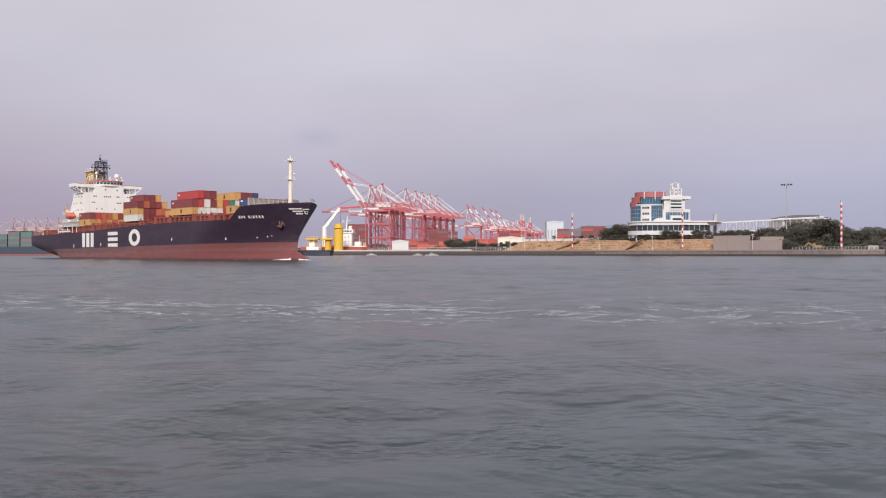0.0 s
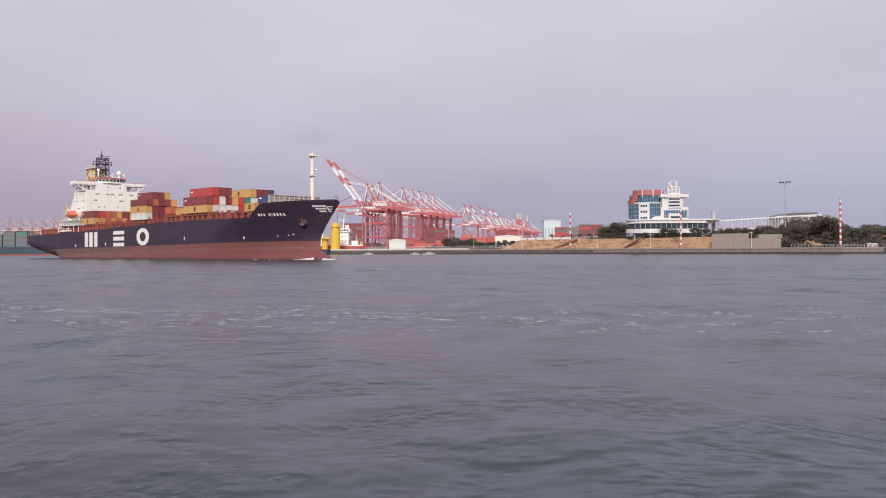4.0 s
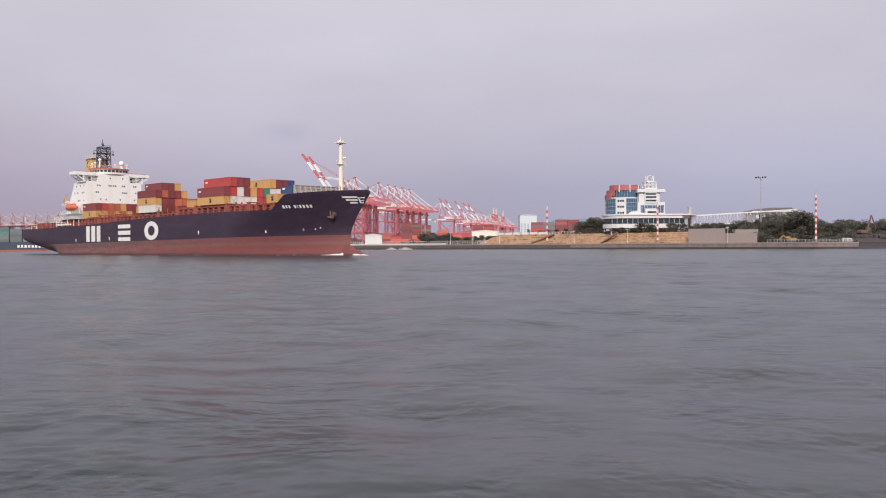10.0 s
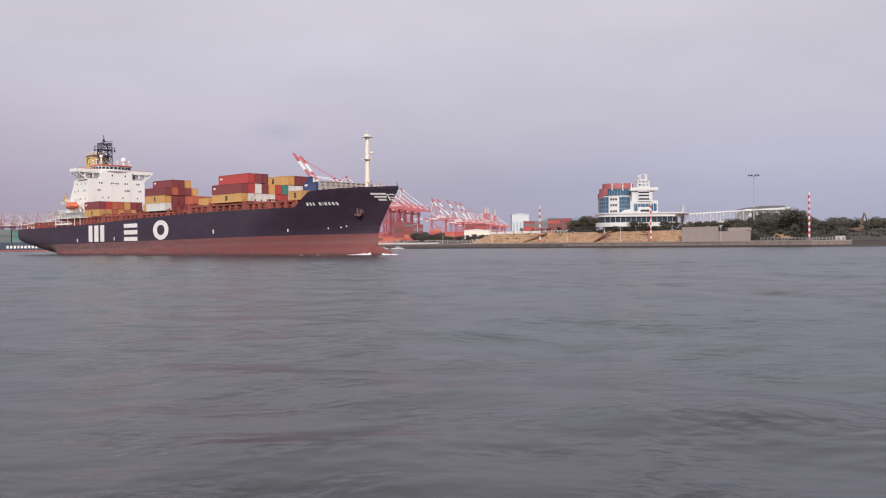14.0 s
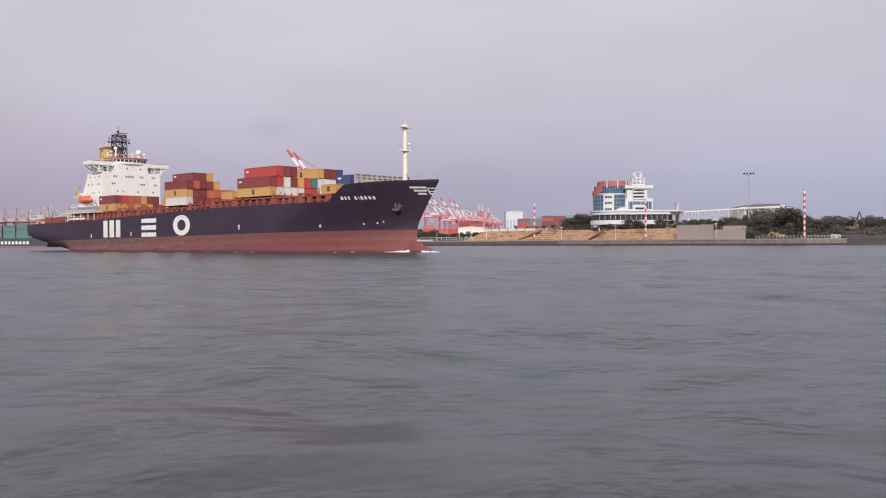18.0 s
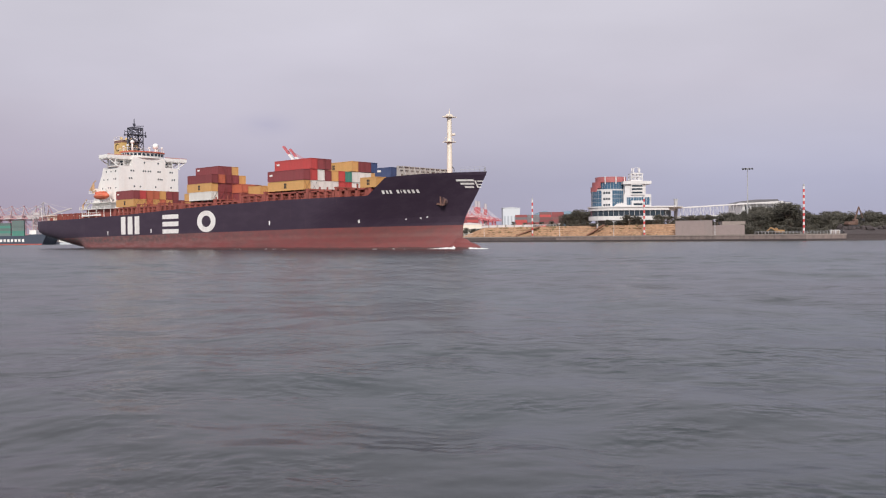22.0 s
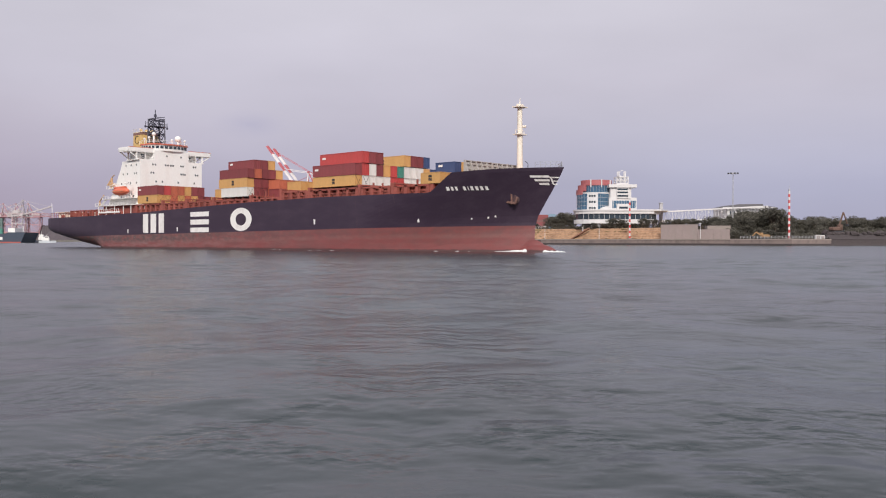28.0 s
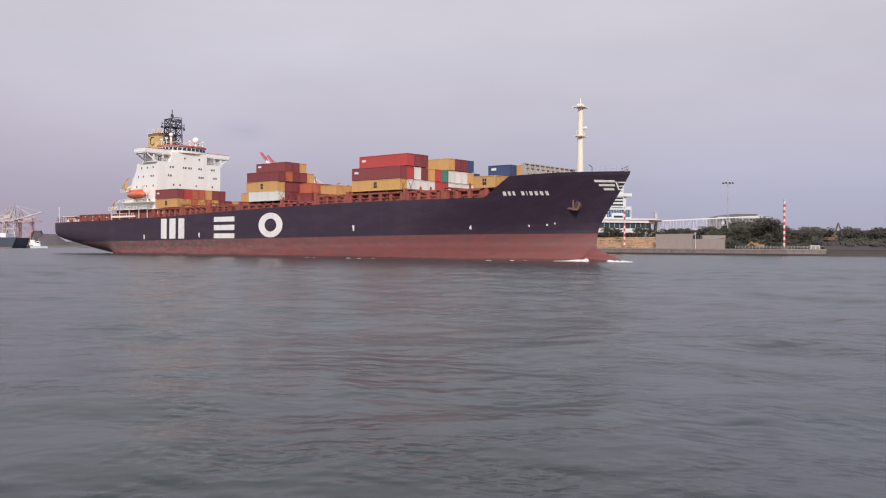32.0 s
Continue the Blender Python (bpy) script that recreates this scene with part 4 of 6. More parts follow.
def bow_wave():
    """Broken white water along the stem and the flank, in lumps that travel with the ship."""
    rng = random.Random(12)
    g = nb()

    def lump(x, y, sx, sy, sz):
        bmesh.ops.create_icosphere(g, subdivisions=1, radius=1, matrix=Matrix.LocRotScale((x, y, 0.05), Euler((0, 0, rng.uniform(-0.3, 0.3))), (sx, sy, sz)))
    for _ in range(130):
        k = rng.random() ** 1.3
        x = -8.2 - 6.5 * k
        lump(x, -hull_side(x, 0.3) - 0.2 - rng.random() * 1.4, rng.uniform(0.2, 0.9), rng.uniform(0.12, 0.35), rng.uniform(0.15, 0.95) * (1 - 0.75 * k) ** 2)
    for _ in range(24):
        k = rng.random() ** 1.4
        x = -3.8 + 5.6 * k
        lump(x, -1.6 - 0.9 * k + rng.gauss(0, 0.55), rng.uniform(0.2, 0.8), rng.uniform(0.1, 0.35), rng.uniform(0.05, 0.5) * (1 - 0.7 * k))
    ob = part("bow_wave", g, FOAM, ship, "white broken water at the bow")
    ob["kind"] = "stuff"
    g = nb()
    for x0, n in ((-21, 5), (-62, 3), (-80, 2)):
        for _ in range(n):
            x = x0 + rng.gauss(0, 4.5)
            bmesh.ops.create_icosphere(g, subdivisions=1, radius=1, matrix=Matrix.LocRotScale((x, -max(hull_side(x, 0.2) if x > -60 else BEAM, 0) - rng.uniform(0.1, 0.6), 0.02), None, (rng.uniform(0.3, 1.1), rng.uniform(0.06, 0.15), rng.uniform(0.03, 0.10))))
    ob = part("side_wash", g, FOAM, ship)
    ob["kind"] = "stuff"


FOAM = material("foam", (0.78, 0.80, 0.80), 0.8, grain=0.15)
bow_wave()


# ---- the far shore: ground, quay, slope ----
CONCRETE = material("quay_concrete", (0.235, 0.185, 0.17), 0.85, grain=0.15, stain=(0.11, 0.09, 0.085), stain_amount=0.85, size=1.4, streak=0.2, bump=0.2)
COPING = material("coping_concrete", (0.28, 0.235, 0.215), 0.85, grain=0.12, stain=(0.2, 0.18, 0.16), stain_amount=0.5, size=2)
DARKWALL = material("wet_stone", (0.062, 0.05, 0.052), 0.9, grain=0.3, stain=(0.05, 0.045, 0.045), stain_amount=0.6, size=2, bump=0.4)
GROUND = material("yard_ground", (0.24, 0.22, 0.20), 0.9, grain=0.2, stain_amount=0.4, size=8)
GRASS = material("dry_grass", (0.40, 0.245, 0.15), 0.95, grain=0.35, stain=(0.19, 0.11, 0.07), stain_amount=0.85, size=5, streak=2.0)
SHRUB = material("terrace_edge", (0.24, 0.175, 0.095), 0.95, grain=0.4, stain_amount=0.4, size=2)
WALL = material("wall_render", (0.325, 0.262, 0.25), 0.85, grain=0.05, stain=(0.28, 0.25, 0.235), stain_amount=0.5, size=5, streak=0.3)
TOWER_WHITE = material("facade_white", (0.63, 0.615, 0.62), 0.6, grain=0.04, stain=(0.6, 0.57, 0.55), stain_amount=0.3, size=4, streak=0.2)
TOWER_RED = material("facade_red", (0.40, 0.125, 0.13), 0.6, grain=0.06, stain_amount=0.2, size=3)
CURTAIN = material("curtain_glass", (0.058, 0.125, 0.20), 0.1, grain=0.2, size=6)
STRIPE_RED = material("post_red", (0.55, 0.06, 0.06), 0.55, grain=0.08)
STEEL = material("galvanised_steel", (0.42, 0.42, 0.43), 0.5, metal=0.4, grain=0.1)
CRANE_RED = material("crane_red", (0.47, 0.115, 0.135), 0.6, grain=0.1, stain_amount=0.25, size=3)
CRANE_WHITE = material("crane_white", (0.74, 0.70, 0.70), 0.6, grain=0.06, stain=(0.5, 0.4, 0.38), stain_amount=0.3, size=3)
BARGE_YELLOW = material("jacket_yellow", (0.72, 0.44, 0.05), 0.5, grain=0.06, stain_amount=0.2, size=2, streak=0.2)
LEAF = material("leaf", (0.14, 0.133, 0.112), 0.85, grain=0.3, stain=(0.165, 0.145, 0.10), stain_amount=0.5, size=3, each=0.25)
_nt = LEAF.node_tree
_thin, _both = _nt.nodes.new("ShaderNodeBsdfTranslucent"), _nt.nodes.new("ShaderNodeMixShader")
_leaf = _nt.nodes["Principled BSDF"]
_leaf.inputs["Specular IOR Level"].default_value = 0.2
_nt.links.new(_leaf.inputs["Base Color"].links[0].from_socket, _thin.inputs["Color"])
_both.inputs[0].default_value = 0.45
_nt.links.new(_leaf.outputs[0], _both.inputs[1])
_nt.links.new(_thin.outputs[0], _both.inputs[2])
_nt.links.new(_both.outputs[0], _nt.nodes["Material Output"].inputs["Surface"])
BARK = material("bark", (0.12, 0.09, 0.07), 0.9, grain=0.3)
MACHINE = material("machine_yellow", (0.31, 0.18, 0.08), 0.55, grain=0.1, stain_amount=0.4)
NAVY = material("boat_navy", (0.03, 0.035, 0.06), 0.5, grain=0.1)
GREENHULL = material("freighter_hull", (0.04, 0.055, 0.085), 0.55, grain=0.1, stain_amount=0.3, size=6)
HILL = material("far_wood", (0.07, 0.085, 0.075), 0.95, grain=0.3, size=20)
TOP = 3.7
# waterline corners of the quay, from the crane berth to the open coast
QUAY = [(-172, 768), (-95, 745), (-37.7, 700), (84.6, 600), (200.8, 470), (225.5, 476)]
COAST = [(225.5, 476), (231, 488), (270, 486), (700, 440), (4700, 200)]


def strip(bm, line, profile):
    """Sweeps a profile of (metres landward, height) along a line of corners."""
    pts = [Vector((x, y, 0)) for x, y in line]
    rings = []
    for i, p in enumerate(pts):
        a = (pts[i] - pts[i - 1]) if i else (pts[1] - pts[0])
        b = (pts[i + 1] - pts[i]) if i < len(pts) - 1 else a
        d = (a.normalized() + b.normalized()).normalized()
        n = Vector((-d.y, d.x, 0))
        rings.append([bm.verts.new((p + n * s) + Vector((0, 0, h))) for s, h in profile])
    for r, s in zip(rings, rings[1:]):
        for j in range(len(profile) - 1):
            bm.faces.new((r[j], s[j], s[j + 1], r[j + 1]))
    return bm


def lozenge(x0, x1, y, r, tip=0.0):
    """A plan with a round left end and a pointed right end."""
    out = [(x0 + r + r * math.cos(radians(a)), y + r * math.sin(radians(a))) for a in range(90, 271, 15)]
    return out + [(x1 - 8, y - r), (x1, y - r * 0.25), (x1, y + r * 0.25), (x1 - 8, y + r)]


SEA_WALL = [(-1.5, -2), (0.4, 1.2), (0.8, 3.4), (5.0, 5.6), (13, 7.2), (15, 3.0)]


def capped(bm, n):
    """Closes the open near end of a swept strip."""
    bm.verts.ensure_lookup_table()
    bm.faces.new([bm.verts[i] for i in range(n)])
    return bm


def shore():
    bm = nb()
    ring = [*QUAY, *COAST[1:], (4700, 4700), (300, 4700), (150, 2900), (-30, 2080), (-40, 1900), (-70, 1500), (-142, 1045), (-172, 1030), (-80, 1015), (-76, 765), (-172, 776)]
    bm.faces.new([bm.verts.new((x, y + (0.6 if i < 10 else 0), TOP - 0.3)) for i, (x, y) in enumerate(ring)])
    bmesh.ops.triangulate(bm, faces=bm.faces[:])
    ground = tagged(new("ground", mesh_of("ground", bm, GROUND)), "flat paved harbour land behind the quay", "ground", kind="structure")
    quay = tagged(new("quay_wall"), "weathered concrete quay wall above the water", "quay", kind="structure")
    old = material("old_quay", (0.115, 0.092, 0.09), 0.9, grain=0.25, stain=(0.06, 0.05, 0.05), stain_amount=0.8, size=3, streak=0.3)
    part("wall_face", strip(nb(), QUAY[:4], [(0.25, -2), (0.25, TOP - 0.7)]), old, quay, "dark weathered quay face")
    part("wall_face", strip(nb(), [*QUAY[3:], COAST[1]], [(0.25, -2), (0.25, TOP - 0.7)]), CONCRETE, quay)
    part("kerb", strip(nb(), [(-172, 768), (-95, 745), (-37.7, 700), (-2, 671)], [(0.3, TOP), (0.3, TOP + 0.9), (1.1, TOP + 0.9), (1.1, TOP)]), material("painted_kerb", (0.60, 0.56, 0.54), 0.8, grain=0.1, stain_amount=0.4), quay, "pale painted kerb")
    part("tide_band", strip(nb(), [*QUAY, COAST[1]], [(0.0, -2), (0.0, 1.0), (0.26, 1.05)]), DARKWALL, quay, "dark wet band at the waterline")
    part("coping", strip(nb(), QUAY, [(0.1, TOP - 0.72), (0.0, TOP - 0.7), (0.0, TOP), (2.2, TOP), (2.2, TOP - 0.4)]), COPING, quay)
    coast = tagged(new("sea_wall", mesh_of("sea_wall", capped(strip(nb(), COAST[1:], SEA_WALL), len(SEA_WALL)), DARKWALL)), "low dark sea wall of wet stone", "sea wall", kind="structure")
    # the grassed bank, stepped in terraces
    line = [(32, 652), (70.5, 618), (88, 604), (150, 534.8)]
    steps, z, s = [(0, TOP - 0.3)], TOP - 0.2, 0.0
    for i in range(5):
        steps += [(s + 0.3, z + 0.9), (s + 2.2, z + 1.45)]
        s, z = s + 2.2, z + 1.45
    steps.append((s + 70, z + 0.1))
    bank = tagged(new("grass_bank", mesh_of("grass_bank", strip(nb(), line, steps), GRASS)), "terraced bank of dry straw-coloured grass", "bank", kind="structure")
    end = nb()
    outer, inner = [], []
    d = Vector((70.5 - 32, 618 - 652, 0)).normalized()
    side = Vector((-d.y, d.x, 0))
    for sx, h in steps:
        inner.append(end.verts.new(Vector((32, 652, h)) + side * sx))
        outer.append(end.verts.new(Vector((32, 652, TOP - 0.3)) + side * sx - d * (h - TOP + 0.3) * 3.2))
    for i in range(len(inner) - 1):
        end.faces.new((outer[i], inner[i], inner[i + 1], outer[i + 1]))
    part("bank_end", end, GRASS, bank)
    rng = random.Random(8)
    tufts = nb()
    d2 = [Vector((x, y, 0)) for x, y in line]
    for _ in range(300):
        k = rng.random() * 2.999
        i = int(k)
        p = d2[i].lerp(d2[i + 1], k - i)
        dd = (d2[i + 1] - d2[i]).normalized()
        nn = Vector((-dd.y, dd.x, 0))
        lvl = rng.randrange(5)
        p = p + nn * (lvl * 2.2 + rng.choice((0.25, rng.uniform(0, 2.2), rng.uniform(0, 2.2)))) + Vector((0, 0, TOP + lvl * 1.45 + 0.5))
        w, h = (rng.uniform(0.8, 2.0), rng.uniform(0.5, 1.1)) if rng.random() < 0.09 else (rng.uniform(0.3, 1.9), rng.uniform(0.1, 0.4))
        m = Matrix.LocRotScale(p, Euler((0, 0, math.atan2(dd.y, dd.x))), (w, 0.5, h))
        bmesh.ops.create_icosphere(tufts, subdivisions=1, radius=1, matrix=m)
    ob = new("scrub", mesh_of("scrub", tufts, SHRUB))
    tagged(ob, "low dark scrub along the terraces", "scrub", kind="stuff")
    # the ramp across the bank
    ramp = tagged(new("ramp", mesh_of("ramp", beam(nb(), (103.6, 586.4, 4.0), (113.5, 580.2, 10.8), 3.4, 0.8), material("ramp_red", (0.25, 0.13, 0.09), 0.85, grain=0.15))), "brown ramp up the grass bank", "ramp", kind="structure")
    path = material("trodden_path", (0.25, 0.13, 0.09), 0.9, grain=0.2, stain_amount=0.4)
    tagged(new("path", mesh_of("path", beam(nb(), (60.5, 628, 4.4), (76, 622.6, 10.6), 3.2, 0.8), path)), "worn brown path up the grass bank", "path", kind="structure")
    # rendered wall
    w = tagged(new("boundary_wall"), "plain grey-brown rendered boundary wall on the quay", "wall", kind="structure")
    for name, a, b, h in (("wall_panel", (148.4, 534.4), (165.1, 516.4), 8.8), ("wall_panel", (165.2, 516.3), (178.8, 501.6), 5.9)):
        dd = Vector((b[0] - a[0], b[1] - a[1], 0))
        n = 5 if h > 8 else 4
        for i in range(n):
            p, q = Vector((*a, 0)) + dd * (i / n), Vector((*a, 0)) + dd * ((i + 1) / n - 0.002)
            part(name, beam(nb(), p + Vector((0, 0, TOP - 0.3 + h / 2)), q + Vector((0, 0, TOP - 0.3 + h / 2)), 0.5, h), WALL, w)
    top = nb()
    beam(top, (148.4, 534.4, TOP - 0.2 + 8.8), (165.1, 516.4, TOP - 0.2 + 8.8), 0.7, 0.25)
    part("coping", top, COPING, w)
    back = nb()
    block(back, 172, 186, 520, 524, TOP - 0.3, 11.6)
    part("rear_block", back, COPING, w)


shore()


# ---- marks, lamps and rails on the quay ----
def beacon(x, y, height, bands):
    post = thing("daymark_post", "tall red and white banded marker post on the quay", "post", pose(x, y, TOP), "daymark posts")
    for i in range(bands):
        z0, z1 = height * i / bands, height * (i + 1) / bands
        part("band", rod(nb(), (0, 0, z0), (0, 0, z1), 0.54, 0.54, 10), STRIPE_RED if i % 2 == 0 else TOWER_WHITE, post)
    part("lamp", block(nb(), -0.4, 0.4, -0.4, 0.4, height, height + 1.0, 0.1), STEEL, post)
    part("spike", rod(nb(), (0, 0, height + 1), (0.2, 0, height + 3.0), 0.08), STEEL, post)
    part("footing", block(nb(), -1.2, 1.2, -1.2, 1.2, -0.3, 0.5, 0.1), COPING, post)


beacon(70.6, 617, 26, 12)
beacon(132.8, 549, 24.6, 14)
beacon(202.2, 476.5, 26.0, 16)


def high_mast(x, y, z, height, dark=False):
    m = thing("high_mast_lamp", "tall steel floodlight mast with a ring of lamps", "floodlight mast", pose(x, y, z))
    part("pole", rod(nb(), (0, 0, 0), (0, 0, height), 0.45, 0.22, 8), STEEL, m)
    g = nb()
    for i in range(10):
        a, b = math.tau * i / 10, math.tau * (i + 1) / 10
        beam(g, (2.6 * math.cos(a), 2.6 * math.sin(a), height), (2.6 * math.cos(b), 2.6 * math.sin(b), height), 0.25)
    beam(g, (-2.6, 0, height), (2.6, 0, height), 0.2), beam(g, (0, -2.6, height), (0, 2.6, height), 0.2)
    part("ring", g, STEEL, m)
    for i in range(8):
        a = math.tau * i / 8
        part("floodlight", block(nb(), -0.45, 0.45, -0.3, 0.3, -0.5, 0.3, 0.08), DARK, m, at=pose(3.0 * math.cos(a), 3.0 * math.sin(a), height, 0, 0, math.degrees(a)))


high_mast(197.6, 548, TOP, 41.2)
high_mast(-20, 760, TOP, 26)


def street_lamp(x, y, z, height):
    m = thing("lamp_post", "slim white lamp post on the shore", "lamp post", pose(x, y, z), "lamp posts")
    part("pole", rod(nb(), (0, 0, 0), (0, 0, height), 0.16, 0.1, 6), TOWER_WHITE, m)
    part("lamp_head", block(nb(), -0.9, 0.9, -0.25, 0.25, height - 0.1, height + 0.2, 0.05), TOWER_WHITE, m)


for x, y, h in ((165.6, 513.2, 9.0), (117, 565, 9), (87, 598, 8.5), (38, 640, 9), (2, 668, 9), (-62, 722, 9)):
    street_lamp(x, y, TOP, h)


def railing(points, height, gap, mat, label):
    r = thing("railing", label, "railing")
    pts = [Vector(p) for p in points]
    rails, n = nb(), 0
    for a, b in zip(pts, pts[1:]):
        beam(rails, a + Vector((0, 0, height)), b + Vector((0, 0, height)), 0.16)
        beam(rails, a + Vector((0, 0, height * 0.5)), b + Vector((0, 0, height * 0.5)), 0.1)
        k = int((b - a).length / gap)
        for i in range(k):
            p = a.lerp(b, i / k)
            part("post", POSTS.setdefault((height, mat.name), mesh_of("post", block(nb(), -0.11, 0.11, -0.11, 0.11, 0, height), mat)), mat, r, at=Matrix.Translation(p))
    part("rail", rails, mat, r)


POSTS = {}
railing([(182, 494, TOP), (201, 473, TOP), (224.5, 478, TOP)], 1.5, 2.0, STEEL, "grey steel railing along the quay edge")
railing([(-92, 746, TOP), (-40, 705, TOP), (30, 648, TOP)], 2.6, 2.4, TOWER_WHITE, "white fence along the quay edge")
railing([(52, 668, 11), (92, 634, 11)], 1.6, 2.5, TOWER_WHITE, "white fence on top of the bank")


def low_wall():
    w = thing("garden_wall", "low white rendered wall on top of the grass bank", "wall")
    a, b = Vector((38, 676, 10.6)), Vector((74, 645, 10.6))
    for i in range(6):
        p, q = a.lerp(b, i / 6), a.lerp(b, (i + 0.86) / 6)
        part("wall_panel", beam(nb(), p + Vector((0, 0, 1.0)), q + Vector((0, 0, 1.0)), 0.4, 2.0), TOWER_WHITE, w)
        part("pier", block(nb(), q.x + 0.1, q.x + 0.8, q.y - 0.4, q.y + 0.3, 10.6, 13.1), COPING, w)


low_wall()


# ---- the round office building ----
def arc(bm, cx, cy, r0, r1, z0, z1, a0, a1, n):
    """A curved wall between two radii; angles in degrees, 270 faces the water."""
    cols = []
    for i in range(n + 1):
        a = radians(a0 + (a1 - a0) * i / n)
        c, s = math.cos(a), math.sin(a)
        cols.append([bm.verts.new((cx + r * c, cy + r * s, z)) for r, z in ((r0, z0), (r1, z0), (r1, z1), (r0, z1))])
    for p, q in zip(cols, cols[1:]):
        for j in range(4):
            k = (j + 1) % 4
            bm.faces.new((p[j], q[j], q[k], p[k]))
    if (a1 - a0) % 360:
        bm.faces.new(cols[0]), bm.faces.new(cols[-1][::-1])
    return bm


def office():
    b = thing("office_building", "white round harbour office with blue glass and red crown", "building", pose(1.0, 0, 0))
    y = 600
    slab = part("lower_band", prism(nb(), lozenge(106.3, 163, y, 15), "z", 14.1, 16.9), TOWER_WHITE, b)
    part("glazing", prism(nb(), lozenge(107.5, 162, y, 13.6), "z", 16.9, 20.7), GLASS, b, "dark continuous window band")
    part("upper_band", prism(nb(), lozenge(106.3, 165, y, 15), "z", 20.7, 22.6), TOWER_WHITE, b)
    part("terrace_roof", prism(nb(), lozenge(105.6, 170, y, 15.8), "z", 22.6, 23.5), TOWER_WHITE, b)
    for i in range(15):
        x = 110 + i * 3.5
        part("mullion", block(nb(), x - 0.12, x + 0.12, y - 13.75, y - 13.5, 16.9, 20.7), STEEL, b)
    for i in range(9):
        x = 110 + i * 6.2
        part("column", rod(nb(), (x, y - 11, TOP), (x, y - 11, 14.1), 0.5, 0.5, 10), TOWER_WHITE, b)
    # Facade tone darkened here: shade beneath the overhanging floors is in the colour.
    part("ground_floor", prism(nb(), lozenge(112, 156, y, 9), "z", TOP, 14.1), material("shaded_render", (0.28, 0.25, 0.23), 0.8, grain=0.1), b)
    cx, cy, r = 120.6, y + 1, 12.3
    part("drum", arc(nb(), cx, cy, 0.5, r, 23.5, 34.6, 0, 360, 48), TOWER_WHITE, b)
    for a0, a1 in ((186, 234), (268, 306)):
        bay = part("glass_bay", arc(nb(), cx, cy, r - 0.3, r + 0.25, 23.6, 34.2, a0, a1, 10), CURTAIN, b, "curved blue glass bay")
        for k in range(1, 5):
            a = radians(a0 + (a1 - a0) * k / 5)
            part("mullion", rod(nb(), (cx + (r + 0.27) * math.cos(a), cy + (r + 0.27) * math.sin(a), 23.6), (cx + (r + 0.27) * math.cos(a), cy + (r + 0.27) * math.sin(a), 34.2), 0.09, 0.09, 4), STEEL, bay)
        for z in (26.2, 28.9, 31.5):
            part("transom", arc(nb(), cx, cy, r + 0.2, r + 0.36, z - 0.1, z + 0.1, a0, a1, 8), STEEL, bay)
    for z in (24.5, 28.6, 32.6):
        for a in (243, 250.5, 258):
            m = pose(cx, cy, z, 0, 0, a)
            part("window", block(nb(), r - 0.2, r + 0.08, -0.6, 0.6, -0.7, 0.7), GLASS, b, at=m)
    for a in (313, 319, 325):
        part("window", block(nb(), r - 0.2, r + 0.08, -0.55, 0.55, -0.8, 0.8), GLASS, b, at=pose(cx, cy, 33.0, 0, 0, a))
    part("cornice", arc(nb(), cx, cy, r - 0.4, r + 0.3, 33.6, 37.0, 150, 218, 14), TOWER_RED, b, "red stepped crown")
    part("cornice", arc(nb(), cx, cy, r - 2.4, r - 0.8, 36.0, 40.2, 150, 224, 14), TOWER_RED, b)
    part("ledge", arc(nb(), cx, cy, 0.5, r + 0.2, 34.6, 35.1, 0, 360, 48), TOWER_WHITE, b)
    upper = part("upper_drum", arc(nb(), cx + 1.4, cy, 0.5, 10.0, 35.1, 39.9, 0, 360, 48), CURTAIN, b, "ring of blue glass under the crown")
    for i in range(16):
        a = radians(190 + i * 11)
        part("mullion", rod(nb(), (cx + 1.4 + 10.05 * math.cos(a), cy + 10.05 * math.sin(a), 35.1), (cx + 1.4 + 10.05 * math.cos(a), cy + 10.05 * math.sin(a), 39.9), 0.09, 0.09, 4), STEEL, upper)
    part("crown", arc(nb(), cx + 1.0, cy, 8.6, 10.4, 39.9, 43.6, 0, 360, 48), TOWER_RED, b, "red parapet ring")
    for a in (238, 278, 320):
        part("pier", rod(nb(), (cx + 1 + 10.5 * math.cos(radians(a)), cy + 10.5 * math.sin(radians(a)), 38.6), (cx + 1 + 10.5 * math.cos(radians(a)), cy + 10.5 * math.sin(radians(a)), 43.8), 0.4, 0.4, 6), TOWER_WHITE, b)
    f = y - 12.5
    part("wing", block(nb(), 127.5, 146.0, f, y + 8, 23.5, 31.5), TOWER_WHITE, b)
    part("wing_upper", block(nb(), 128.5, 142.5, f + 0.6, y + 8, 31.5, 38.2), TOWER_WHITE, b)
    part("roof_slab", block(nb(), 127.2, 146.0, f - 1.2, y + 9, 38.2, 40.3), TOWER_WHITE, b)
    part("stair_tower", block(nb(), 132.3, 140.6, f - 0.2, y + 4, 40.3, 41.2), TOWER_WHITE, b)
    front = part("curtain_wall", block(nb(), 129.6, 145.3, f - 0.25, f + 0.2, 24.4, 29.4), CURTAIN, b)
    for i in range(9):
        part("mullion", block(nb(), 130.4 + i * 1.8 - 0.1, 130.4 + i * 1.8 + 0.1, f - 0.38, f - 0.2, 24.4, 29.4), TOWER_WHITE, front)
    part("portal", block(nb(), 132.6, 141.4, f - 0.9, f - 0.3, 23.5, 27.2), TOWER_WHITE, b)
    part("window", block(nb(), 134, 140, f - 1.0, f - 0.85, 24.0, 25.4), GLASS, b)
